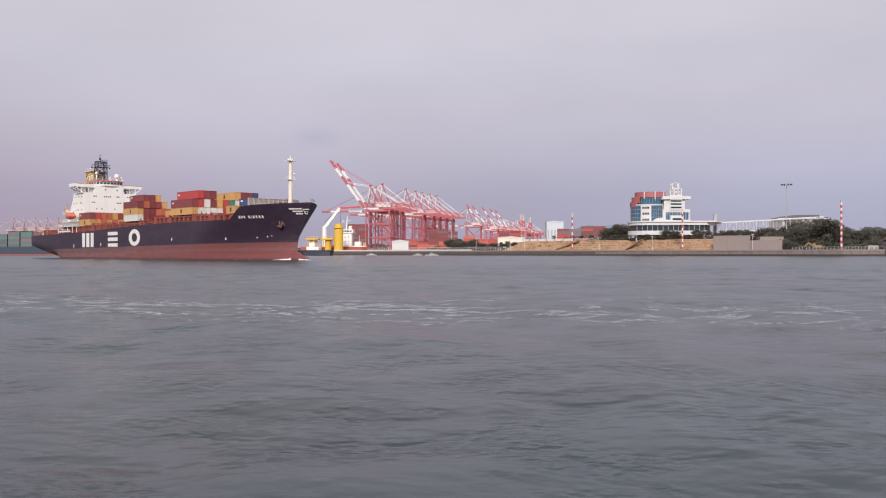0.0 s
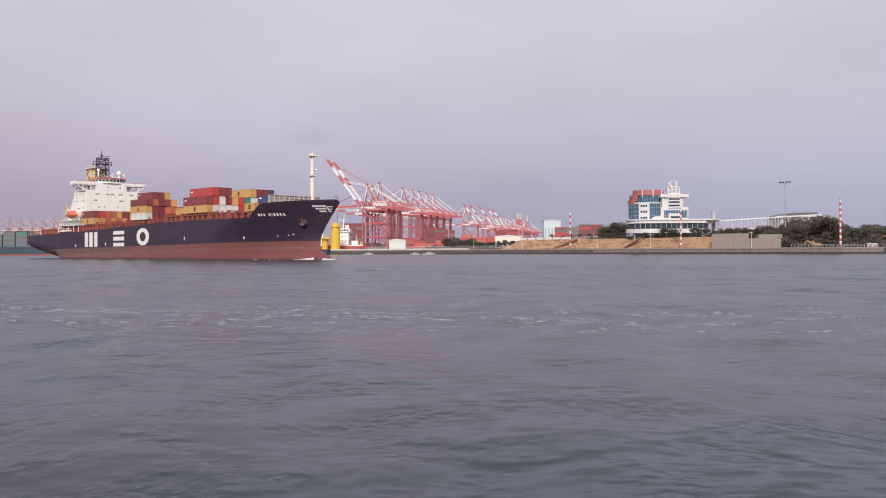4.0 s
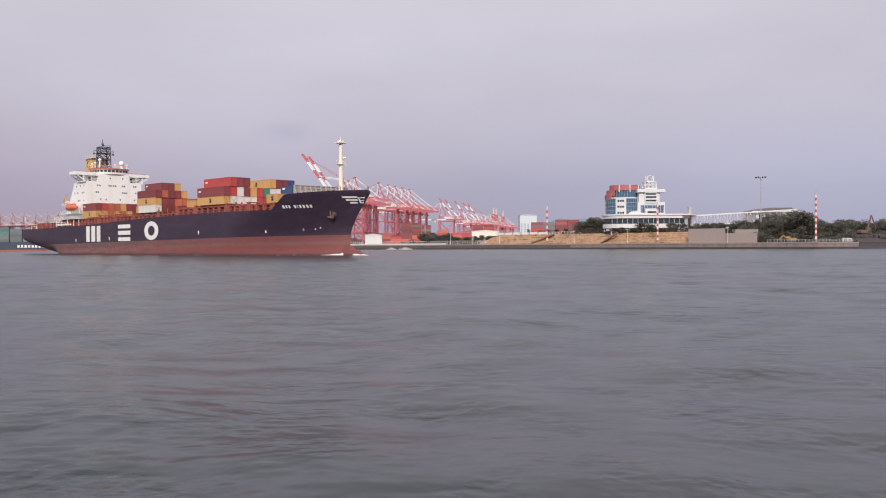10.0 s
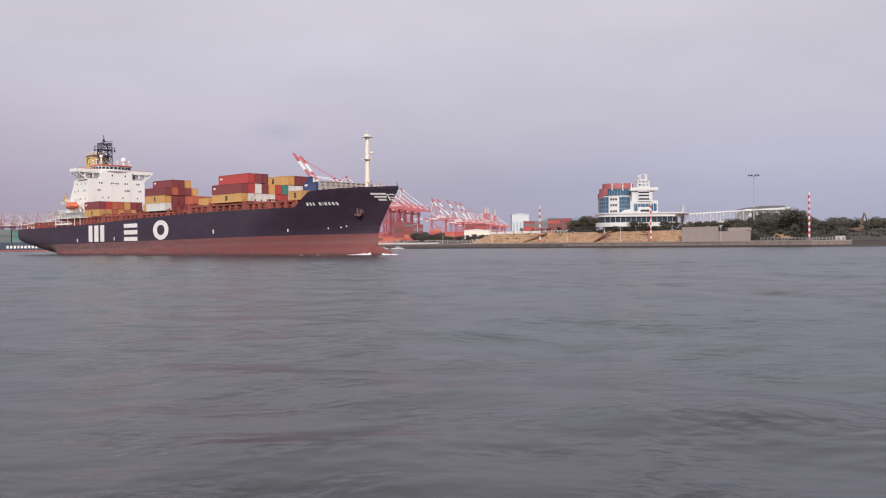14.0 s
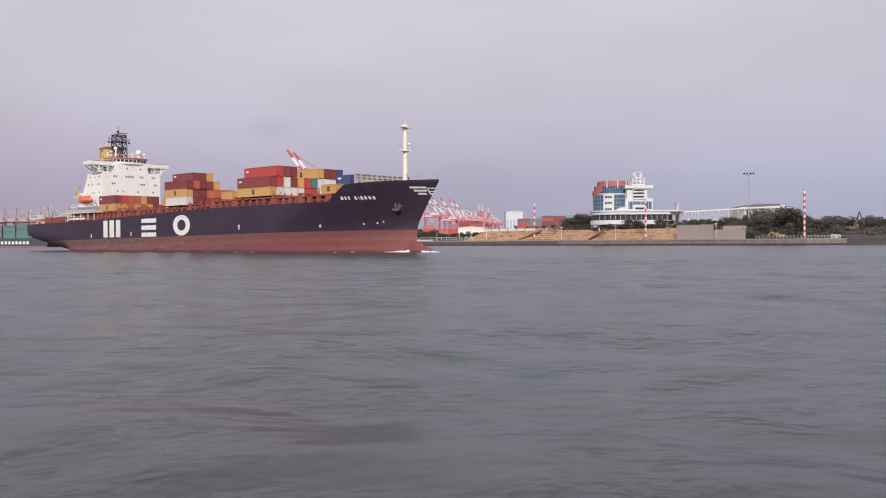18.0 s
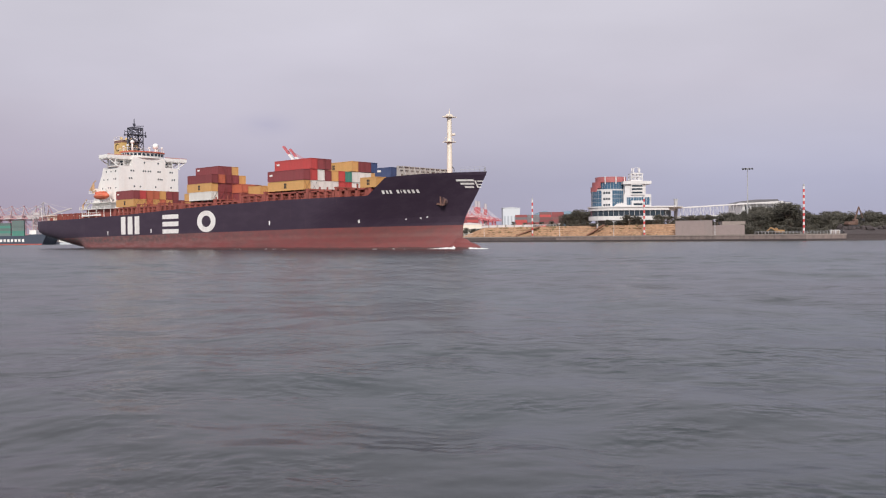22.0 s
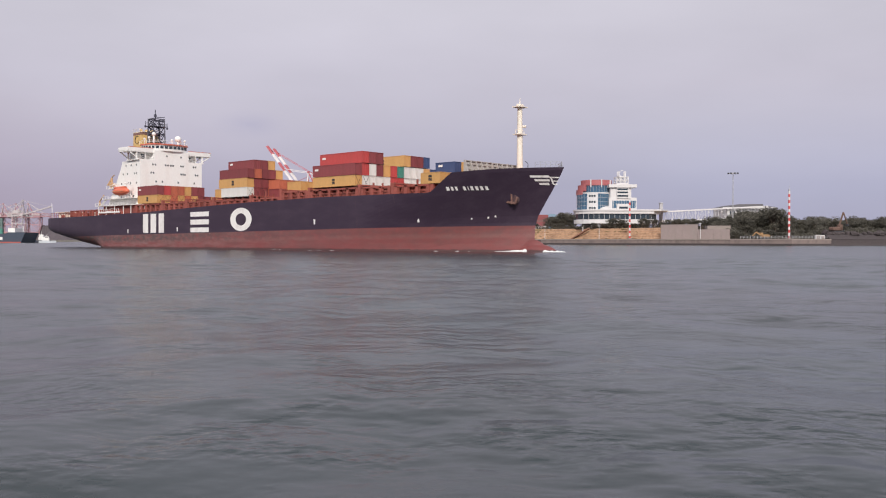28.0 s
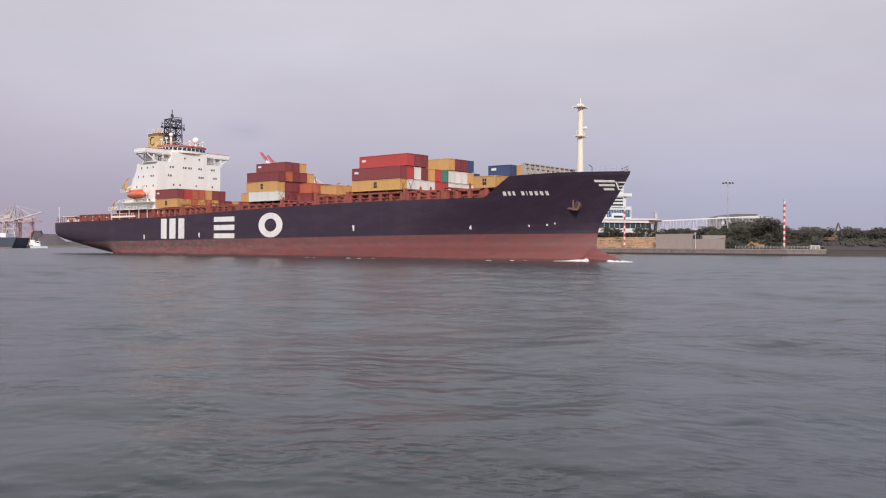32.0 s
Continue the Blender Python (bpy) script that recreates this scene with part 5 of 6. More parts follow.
    part("pylon", block(nb(), 132.4, 140.4, f - 0.8, f + 2, 31.0, 38.2), TOWER_WHITE, b)
    for z in (32.6, 34.9, 37.0):
        part("window", block(nb(), 132.8, 140.0, f - 0.95, f - 0.7, z - 0.55, z + 0.55), GLASS, b)
    # open lattice lantern on top
    g = nb()
    for x in (132.6, 135.2, 137.8, 140.2):
        for yy in (f, f + 7):
            block(g, x - 0.3, x + 0.3, yy - 0.3, yy + 0.3, 41.0, 45.4)
        block(g, x - 0.2, x + 0.2, f, f + 7, 45.0, 45.3)
    for z in (43.0, 45.2):
        block(g, 132.2, 140.6, f - 0.35, f + 0.25, z - 0.25, z + 0.25), block(g, 132.2, 140.6, f + 6.7, f + 7.3, z - 0.25, z + 0.25)
    for x in (132.6, 135.2, 137.8):
        beam(g, (x, f, 41.2), (x + 2.4, f, 45.0), 0.3), beam(g, (x + 2.4, f, 41.2), (x, f, 45.0), 0.3)
    part("lattice", g, TOWER_WHITE, b)
    g = nb()
    for x in (134.2, 138.6):
        for yy in (f + 1, f + 5):
            block(g, x - 0.3, x + 0.3, yy - 0.3, yy + 0.3, 45.4, 49.2)
    for i in range(12):
        a0, a1 = math.tau * i / 12, math.tau * (i + 1) / 12
        beam(g, (136.4 + 2.0 * math.cos(a0), f + 1, 47.6 + 2.0 * math.sin(a0)), (136.4 + 2.0 * math.cos(a1), f + 1, 47.6 + 2.0 * math.sin(a1)), 0.3)
    block(g, 134, 138.8, f + 0.8, f + 5.2, 45.4, 45.9)
    part("lantern", g, TOWER_WHITE, b, "open white lantern frame")
    part("canopy", prism(nb(), [(121, 23.5), (129, 23.5), (129, 26.0), (123, 25.2)], "y", f - 2, f + 2), TOWER_WHITE, b)


office()


def walkway():
    w = thing("covered_walkway", "long white steel truss footbridge between the buildings", "footbridge")
    y = 600
    a, b = (168, 22.3, 16.0), (241, 26.3, 18.3)
    g = nb()

    def line(k, lo):
        return (a[0] + (b[0] - a[0]) * k, y, (a[2] + (b[2] - a[2]) * k) if lo else (a[1] + (b[1] - a[1]) * k))
    for d in (0, 4):
        beam(g, Vector(line(0, 0)) + Vector((0, d, 0)), Vector(line(1, 0)) + Vector((0, d, 0)), 0.9, 0.7)
        beam(g, Vector(line(0, 1)) + Vector((0, d, 0)), Vector(line(1, 1)) + Vector((0, d, 0)), 0.9, 1.3)
    part("chord", g, TOWER_WHITE, w)
    for i in range(33):
        k = i / 32
        part("upright", beam(nb(), line(k, 1), line(k, 0), 0.24), TOWER_WHITE, w)
        if i < 32:
            part("diagonal", beam(nb(), line(k, i % 2), line(k + 1 / 32, 1 - i % 2), 0.16), TOWER_WHITE, w)
    part("deck", beam(nb(), Vector(line(0, 1)) + Vector((0, 2, 0.3)), Vector(line(1, 1)) + Vector((0, 2, 0.3)), 4, 0.4), TOWER_WHITE, w)
    part("roof", beam(nb(), Vector(line(0, 0)) + Vector((0, 2, 0.4)), Vector(line(1, 0)) + Vector((0, 2, 0.4)), 4.6, 0.3), TOWER_WHITE, w)
    for x, h in ((176, 16.5), (196, 17.3), (216, 18), (236, 18.5)):
        part("pier", block(nb(), x - 0.4, x + 0.4, y + 1, y + 3, TOP - 0.3, h), COPING, w)
    s = thing("passenger_hall", "white hall with a dark grey pitched roof", "building")
    part("hall_body", block(nb(), 217, 246, 612, 640, TOP - 0.3, 26.0), TOWER_WHITE, s)
    part("hall_roof", prism(nb(), [(215, 26.0), (225, 28.2), (241, 28.3), (242, 27.0), (250, 26.4), (250, 26.0)], "y", 609, 643), material("roof_grey", (0.12, 0.115, 0.125), 0.7, grain=0.1), s)
    for i in range(5):
        part("window", block(nb(), 219 + i * 5, 222.4 + i * 5, 611.7, 612.1, 19, 23.5), GLASS, s)
    part("fascia", block(nb(), 213, 250, 608.5, 609.2, 25.2, 26.0), TOWER_WHITE, s)
    c = thing("vent_stack", "slim grey louvred stack on the roof", "chimney")
    part("shaft", block(nb(), 168, 170, 606, 608, TOP - 0.3, 28.5), material("stack_grey", (0.38, 0.37, 0.38), 0.7, grain=0.1), c)
    part("cap", block(nb(), 167.7, 170.3, 605.7, 608.3, 28.5, 29.0), STEEL, c)


walkway()


# ---- trees ----
def tree_thing(seed, height, spread, flat=False):
    rng = random.Random(seed)
    t = thing("tree", "dark green broadleaf tree on the shore", "tree", group="shore trees")
    g = nb()
    h0 = height * 0.42
    rod(g, (0, 0, 0), (0, 0, h0), height * 0.035, height * 0.022, 7)
    tips = []
    for i in range(7):
        a, k = rng.uniform(0, math.tau), rng.uniform(0.35, 0.85)
        tip = Vector((math.cos(a) * spread * k, math.sin(a) * spread * k, height * rng.uniform(0.38, 0.9)))
        rod(g, (0, 0, h0 * rng.uniform(0.6, 1)), tip, height * 0.014, height * 0.005, 5)
        tips.append(tip)
    part("trunk", g, BARK, t)
    verts, faces = [], []
    centres = [(tp, spread * rng.uniform(0.32, 0.5)) for tp in tips] + [(Vector((rng.uniform(-0.5, 0.5) * spread, rng.uniform(-0.5, 0.5) * spread, height * rng.uniform(0.3, 0.92))), spread * rng.uniform(0.3, 0.45)) for _ in range(7)]
    for c, r in centres:
        for _ in range(190):
            d = Vector((rng.gauss(0, 1), rng.gauss(0, 1), rng.gauss(0, 0.75))).normalized() * r * rng.uniform(0.5, 1.12)
            d.z *= 0.55 if flat else 0.8
            p = c + d
            u = Vector((rng.gauss(0, 1), rng.gauss(0, 1), rng.gauss(0, 0.4))).normalized()
            v = u.cross(Vector((rng.gauss(0, 1), rng.gauss(0, 1), rng.gauss(0, 1)))).normalized()
            s = rng.uniform(0.16, 0.42) * (0.7 + spread * 0.06)
            n = len(verts)
            verts += [p - u * s, p - v * s * 0.6, p + u * s, p + v * s * 0.6]
            faces.append((n, n + 1, n + 2, n + 3))
    me = bpy.data.meshes.new("crown")
    me.from_pydata([tuple(v) for v in verts], [], faces)
    me.materials.append(LEAF)
    part("crown", me, LEAF, t)
    return t


KINDS = [tree_thing(s, 10, w, f) for s, w, f in ((1, 4.6, False), (2, 5.6, True), (3, 4.2, False), (4, 6.2, True), (5, 5.0, False))]
FIRST = [True] * len(KINDS)


def plant(x, y, z, height, rng):
    i = rng.randrange(len(KINDS))
    k = height / 10
    m = pose(x, y, z - 0.35, 0, 0, rng.uniform(0, 360))
    if FIRST[i]:
        KINDS[i].matrix_basis = m @ Matrix.Diagonal((k, k, k, 1))
        FIRST[i] = False
        return
    ob = copy_thing(KINDS[i], m)
    ob.scale = (k, k, k)


def groves():
    rng = random.Random(21)
    for i in range(26):  # the wooded point beside the wall
        x = rng.uniform(186, 224)
        plant(x, rng.uniform(520, 560), TOP, float(np.interp(x, [186, 205, 214, 224], [11, 17, 19, 12])) * rng.uniform(0.85, 1.08), rng)
    for i in range(58):  # the low wood along the coast
        x = rng.uniform(222, 330)
        plant(x, rng.uniform(535, 590) - 0.1 * (x - 222), TOP, rng.uniform(10.5, 15.5), rng)
    for i in range(30):
        x = rng.uniform(330, 460)
        plant(x, rng.uniform(530, 590), TOP, rng.uniform(11, 17), rng)
    for i in range(34):  # the back row before the hall
        x = rng.uniform(182, 270)
        plant(x, rng.uniform(572, 598), TOP, rng.uniform(11, 15) * (0.72 if x < 216 else 1), rng)
    for i in range(46):  # undergrowth in front of the woods
        x = rng.uniform(184, 400)
        plant(x, rng.uniform(512, 522) - 0.07 * (x - 184), TOP - 1.2, rng.uniform(4.5, 8.5), rng)
    for x, y, h in ((129, 573, 7.2), (133, 570, 6.8), (126, 575, 6), (145, 566, 7.0), (151, 560, 6.4), (148, 568, 6.5), (163, 565, 9.0), (168, 562, 9.5), (174, 560, 9.8), (181, 556, 9.0), (186, 556, 10.0), (193, 552, 9.6), (199, 548, 10.6), (172, 567, 9), (190, 560, 10)):
        plant(x, y, 10.7 if x < 160 else 8.2, h, rng)
    for i in range(16):  # bushes before the yard
        plant(rng.uniform(-32, 6), rng.uniform(722, 745), TOP, rng.uniform(6, 10.5), rng)
    for i in range(18):  # hedge along the office front
        a = rng.uniform(0, 1)
        plant(108 + 56 * a, 583.5 + rng.uniform(-1, 1), 11.3, rng.uniform(2.4, 4.2), rng)
    for i in range(14):  # dark clump beyond the red boxes
        plant(rng.uniform(106, 126), rng.uniform(690, 715), 10.5, rng.uniform(9, 15), rng)
    for i in range(30):  # bushes at the end of the bank
        plant(rng.uniform(-14, 44), rng.uniform(684, 706), TOP, rng.uniform(4.5, 8.5), rng)
    for x, y, h in ((88, 648, 5), (62, 664, 4.6), (76, 655, 4), (96, 652, 5.5), (101, 648, 5), (106, 645, 5.5), (70, 662, 4), (82, 655, 4.6)):
        plant(x, y, 10.7, h, rng)


groves()


def undergrowth(points, back, height, count, seed):
    """A thicket of leafy shrubs along a line of corners."""
    rng = random.Random(seed)
    pts = [Vector(p) for p in points]
    spans = [(b - a).length for a, b in zip(pts, pts[1:])]
    verts, faces = [], []
    for _ in range(count):
        i = rng.choices(range(len(spans)), spans)[0]
        p = pts[i].lerp(pts[i + 1], rng.random())
        top = height * (0.65 + 0.7 * noise.noise((p.x * 0.17, p.y * 0.17, seed)))
        p = p + Vector((rng.uniform(0, back) * 0.3, rng.uniform(0, back), top * rng.random() ** 0.8))
        u = Vector((rng.gauss(0, 1), rng.gauss(0, 1), rng.gauss(0, 0.5))).normalized()
        v = u.cross(Vector((rng.gauss(0, 1), rng.gauss(0, 1), rng.gauss(0, 1)))).normalized()
        s, n = rng.uniform(0.25, 0.7), len(verts)
        verts += [tuple(p - u * s), tuple(p - v * s * 0.6), tuple(p + u * s), tuple(p + v * s * 0.6)]
        faces.append((n, n + 1, n + 2, n + 3))
    me = bpy.data.meshes.new("undergrowth")
    me.from_pydata(verts, [], faces)
    me.materials.append(LEAF)
    tagged(new("undergrowth", me), "dark tangled shrubs under the shore trees", "shrubs", "shore undergrowth", "stuff")


undergrowth([(181, 503, 3.2), (203, 488, 3.2), (233, 506, 3.2)], 6, 5.5, 9000, 1)
undergrowth([(232, 501, 6), (300, 494, 6), (460, 480, 5)], 12, 6.0, 12000, 2)
undergrowth([(84, 646, 10.6), (104, 640, 10.6), (108, 592, 10.6), (124, 584.3, 10.8), (164, 583, 10.5)], 2, 2.6, 7000, 3)
undergrowth([(140, 552, 3.3), (146, 546, 3.3)], 3, 5, 900, 4)
undergrowth([(-40, 728, 3.3), (-10, 710, 3.3), (36, 680, 3.3)], 8, 4.5, 4500, 5)


# ---- container yards, cranes and vessels of the port ----
def stack(name, label, x, y, z, nx, ny, nz, colors, seed, turn=0.0):
    """A block of stacked boxes on the quay, seen from far off."""
    rng = random.Random(seed)
    for k in range(nz):
        for j in range(ny):
            for i in range(nx):
                if k == nz - 1 and rng.random() < 0.35:
                    continue
                ob = new("container", container_mesh(12.19, 2.59, rng.choice(colors)))
                ob.matrix_basis = pose(x, y, z - 0.3, 0, 0, turn) @ pose((i + 1) * 12.6, j * 2.6, k * 2.6)
                tagged(ob, label, "container", name)


BOX["rust"] = material("box_rust", (0.14, 0.06, 0.06), 0.65, grain=0.12, stain=(0.2, 0.1, 0.08), stain_amount=0.4, each=0.25)
BOX["slate"] = material("box_slate", (0.15, 0.14, 0.15), 0.65, grain=0.1, stain_amount=0.3, each=0.2)
stack("yard boxes", "stacked red shipping container in the port yard", 86, 905, TOP, 2, 1, 9, ["red", "slate", "red", "brown", "slate"], 3)
stack("yard boxes", "stacked maroon and slate shipping container in the port yard", 111.2, 905, TOP, 2, 1, 10, ["brown", "rust", "slate", "brown", "red"], 31)
stack("yard boxes", "stacked red shipping container in the port yard", -12, 905, TOP, 6, 1, 6, ["orange", "orange", "red", "brown"], 4)
stack("yard boxes", "stacked red shipping container in the port yard", 28, 1000, TOP, 2, 1, 9, ["brown", "red", "brown"], 5)
stack("yard boxes", "stacked red shipping container in the port yard", -80, 1010, TOP, 5, 1, 5, ["red", "orange", "brown"], 6)
stack("yard boxes", "stacked brown shipping container beside the berth", -157, 1062, TOP, 2, 1, 14, ["brown", "brown", "rust", "slate"], 7)
stack("yard boxes", "stacked brown shipping container beside the berth", -60, 1120, TOP, 3, 1, 11, ["brown", "rust", "slate", "brown"], 8)
stack("yard boxes", "stacked brown shipping container beside the berth", -98, 1105, TOP, 8, 1, 5, ["brown", "rust", "red", "orange"], 9)


def crane(raised, label, red=CRANE_RED, white=CRANE_WHITE, angle=54, apex=82):
    """A quayside gantry crane; its boom reaches along -x over the water."""
    c = thing("gantry_crane", label, "crane", group="port cranes")
    G, W, H, A = 30, 20, 51, apex
    for x in (0, G):
        for y in (0, W):
            part("leg", beam(nb(), (x, y, 0), (x, y, H), 1.35), red, c)
        part("sill_beam", beam(nb(), (x, -3, 3), (x, W + 3, 3), 2.0), red, c)
        part("cross_beam", beam(nb(), (x, 0, H), (x, W, H), 2.2), red, c)
        for y in (-1, W + 1):
            part("bogie", block(nb(), x - 1, x + 1, y - 3, y + 3, 0, 2), DARK, c)
    for y in (0, W):
        part("portal_beam", beam(nb(), (0, y, 17), (G, y, 17), 1.6), red, c)
        part("brace", beam(nb(), (0, y, H - 2), (G, y, 18), 0.8), red, c)
        part("brace", beam(nb(), (0, y, 3), (G * 0.5, y, 17), 0.6), red, c)
        part("brace", beam(nb(), (G, y, 3), (G * 0.5, y, 17), 0.6), red, c)
        part("brace", beam(nb(), (G * 0.5, y, 17), (G, y, 34), 0.6), red, c)
        part("brace", beam(nb(), (G * 0.5, y, 17), (0, y, 34), 0.6), red, c)
        part("brace", beam(nb(), (G * 0.5, y, 34), (G, y, H - 2), 0.6), red, c)
        part("brace", beam(nb(), (G * 0.5, y, 34), (0, y, H - 2), 0.6), red, c)
        part("portal_beam", beam(nb(), (0, y, 34), (G, y, 34), 1.1), red, c)
        part("top_beam", beam(nb(), (0, y, H - 1), (G, y, H - 1), 1.6), red, c)
    for x in (0, G):
        part("brace", beam(nb(), (x, 0, 17), (x, W, 34), 0.6), red, c)
        part("brace", beam(nb(), (x, W, 34), (x, 0, H - 1), 0.6), red, c)
        part("cross_beam", beam(nb(), (x, 0, 17), (x, W, 17), 1.4), red, c)
    for y in (6.5, 13.5):
        part("girder", beam(nb(), (-4, y, H + 2.2), (G * 0.5, y, H + 2.2), 1.4, 2.0), white, c)
        part("girder", beam(nb(), (G * 0.5, y, H + 2.2), (G + 20, y, H + 2.2), 1.4, 2.0), red, c)
        part("apex_leg", beam(nb(), (0, y, H + 2), (3, 10, A), 1.2), white, c)
        part("apex_leg", beam(nb(), (G * 0.55, y, H + 3), (3, 10, A), 0.9), red, c)
        part("back_stay", beam(nb(), (3, 10, A), (G + 16, y, H + 4), 0.6), white, c)
    truss = nb()
    for y in (5, 15):
        for i in range(9):
            x = -4 + i * 6
            beam(truss, (x, y, H + 4), (x + 3, y, H + 8.5), 0.5), beam(truss, (x + 3, y, H + 8.5), (x + 6, y, H + 4), 0.5)
        beam(truss, (-1, y, H + 8.5), (47, y, H + 8.5), 0.6)
    part("walkway_truss", truss, red, c)
    for y in (4, 16):
        part("apex_brace", beam(nb(), (0, y, H + 2), (3, 10, A - 8), 0.8), red, c)
        part("apex_brace", beam(nb(), (1.2, 10, H + 14), (G * 0.5, y, H + 3), 0.6), white, c)
        part("back_stay", beam(nb(), (2.4, 10, A - 12), (G + 4, y, H + 4), 0.5), red, c)
    part("ladder_tower", block(nb(), G - 0.6, G + 0.8, 9.2, 10.8, 4, H), red, c)
    part("apex_head", block(nb(), 1.6, 4.4, 8, 12, A - 0.8, A + 0.8), red, c)
    part("machinery_house", block(nb(), 12, 30, 5, 15, H + 3.8, H + 9.5, 0.3), white, c)
    part("cab", block(nb(), -10, -7, 8.5, 11.5, H - 3, H + 0.5, 0.2), white, c)
    L = 75
    a = radians(angle if raised else 0)
    hinge = Vector((-4, 0, H + 2.2))
    for y in (7.5, 12.5):
        n = 6
        for i in range(n):
            p = hinge + Vector((-math.cos(a), 0, math.sin(a))) * (L * i / n) + Vector((0, y, 0))
            q = hinge + Vector((-math.cos(a), 0, math.sin(a))) * (L * (i + 1) / n) + Vector((0, y, 0))
            part("boom_section", beam(nb(), p, q, 1.5, 2.2), red if i in (0, 3, 5) else white, c)
    tie = hinge + Vector((-math.cos(a), 0, math.sin(a))) * (L * 0.55) + Vector((0, 10, 0))
    part("fore_stay", beam(nb(), (3, 10, A), tie, 0.6), white, c)
    tie = hinge + Vector((-math.cos(a), 0, math.sin(a))) * (L * 0.95) + Vector((0, 10, 0))
    part("fore_stay", beam(nb(), (3, 10, A), tie, 0.5), red, c)
    lace = nb()
    for i in range(14):
        p = hinge + Vector((-math.cos(a), 0, math.sin(a))) * (L * (i + 0.5) / 14)
        beam(lace, p + Vector((0, 7.5, 0)), p + Vector((0, 12.5, 0)), 0.5)
    part("boom_lacing", lace, red, c)
    return c


up, level = crane(True, "red and white quayside gantry crane, boom raised"), crane(False, "red and white quayside gantry crane with level boom", apex=89)
PORT = [(-134, 1060, 1), (-131, 1092, 1), (-126, 1124, 0), (-103, 1222, 0), (-92, 1264, 0), (-84, 1298, 0), (-75, 1334, 0), (-66, 1370, 0)]
for i, (x, y, r) in enumerate(PORT):
    m = pose(x, y, TOP - 0.3, 0, 0, -8)
    if i == 0:
        up.matrix_basis = m
    elif i == 2:
        level.matrix_basis = m
    else:
        copy_thing(up if r else level, m)
copy_thing(level, pose(-20, 1775, TOP - 0.3, 0, 0, -8))
for x, y in ((-12, 2080), (2, 2130), (26, 2200), (48, 2280), (62, 2340)):
    copy_thing(up, pose(x + 34, y, TOP - 0.3, 0, 0, -14))
for x, y in ((78, 2420), (98, 2500), (116, 2580), (132, 2680)):
    copy_thing(level, pose(x + 34, y, TOP - 0.3, 0, 0, -14))


# ---- vessels in the dock behind the pier ----
def tug(x, y, turn, hull_mat=None, label="small navy tugboat with a white wheelhouse", size=1.4):
    t = thing("tugboat", label, "tugboat", pose(x, y, 0, 0, 0, turn) @ Matrix.Diagonal((size, size, size, 1)))
    hull_line = [(-10, 0), (-9.4, 3.2), (-4, 4.2), (5, 4.2), (9, 2.4), (10.5, 0), (9, -2.4), (5, -4.2), (-4, -4.2), (-9.4, -3.2)]
    part("hull", prism(nb(), hull_line, "z", -1, 2.6), hull_mat or NAVY, t)
    part("bulwark", prism(nb(), [(x * 1.02, y * 1.03) for x, y in hull_line], "z", 2.2, 3.0), DARK, t, "black rubber fender")
    part("deckhouse", block(nb(), -3, 4.0, -2.6, 2.6, 2.6, 4.7, 0.3), WHITE, t)
    wheel = part("wheelhouse", block(nb(), -0.6, 2.8, -1.9, 1.9, 4.7, 7.0, 0.3), WHITE, t)
    for y in (-1.3, 0, 1.3):
        part("window", block(nb(), 2.75, 2.9, y - 0.4, y + 0.4, 5.6, 6.5), GLASS, wheel)
    for x in (0.1, 1.1, 2.1):
        part("window", block(nb(), x - 0.38, x + 0.38, -2.0, -1.86, 5.6, 6.5), GLASS, wheel)
    part("mast", rod(nb(), (0.5, 0, 7.0), (0.5, 0, 10.5), 0.15, 0.08, 6), WHITE, t)
    part("spreader", beam(nb(), (0.5, -1.4, 9.0), (0.5, 1.4, 9.0), 0.12), WHITE, t)
    for y in (-2, 2):
        part("funnel", rod(nb(), (-2.2, y, 4.7), (-2.4, y, 6.6), 0.4, 0.35, 8), FUNNEL, t)
    return t


tug(-119, 640, 172)
RED_HULL = material("boat_red", (0.42, 0.08, 0.06), 0.6, grain=0.1)


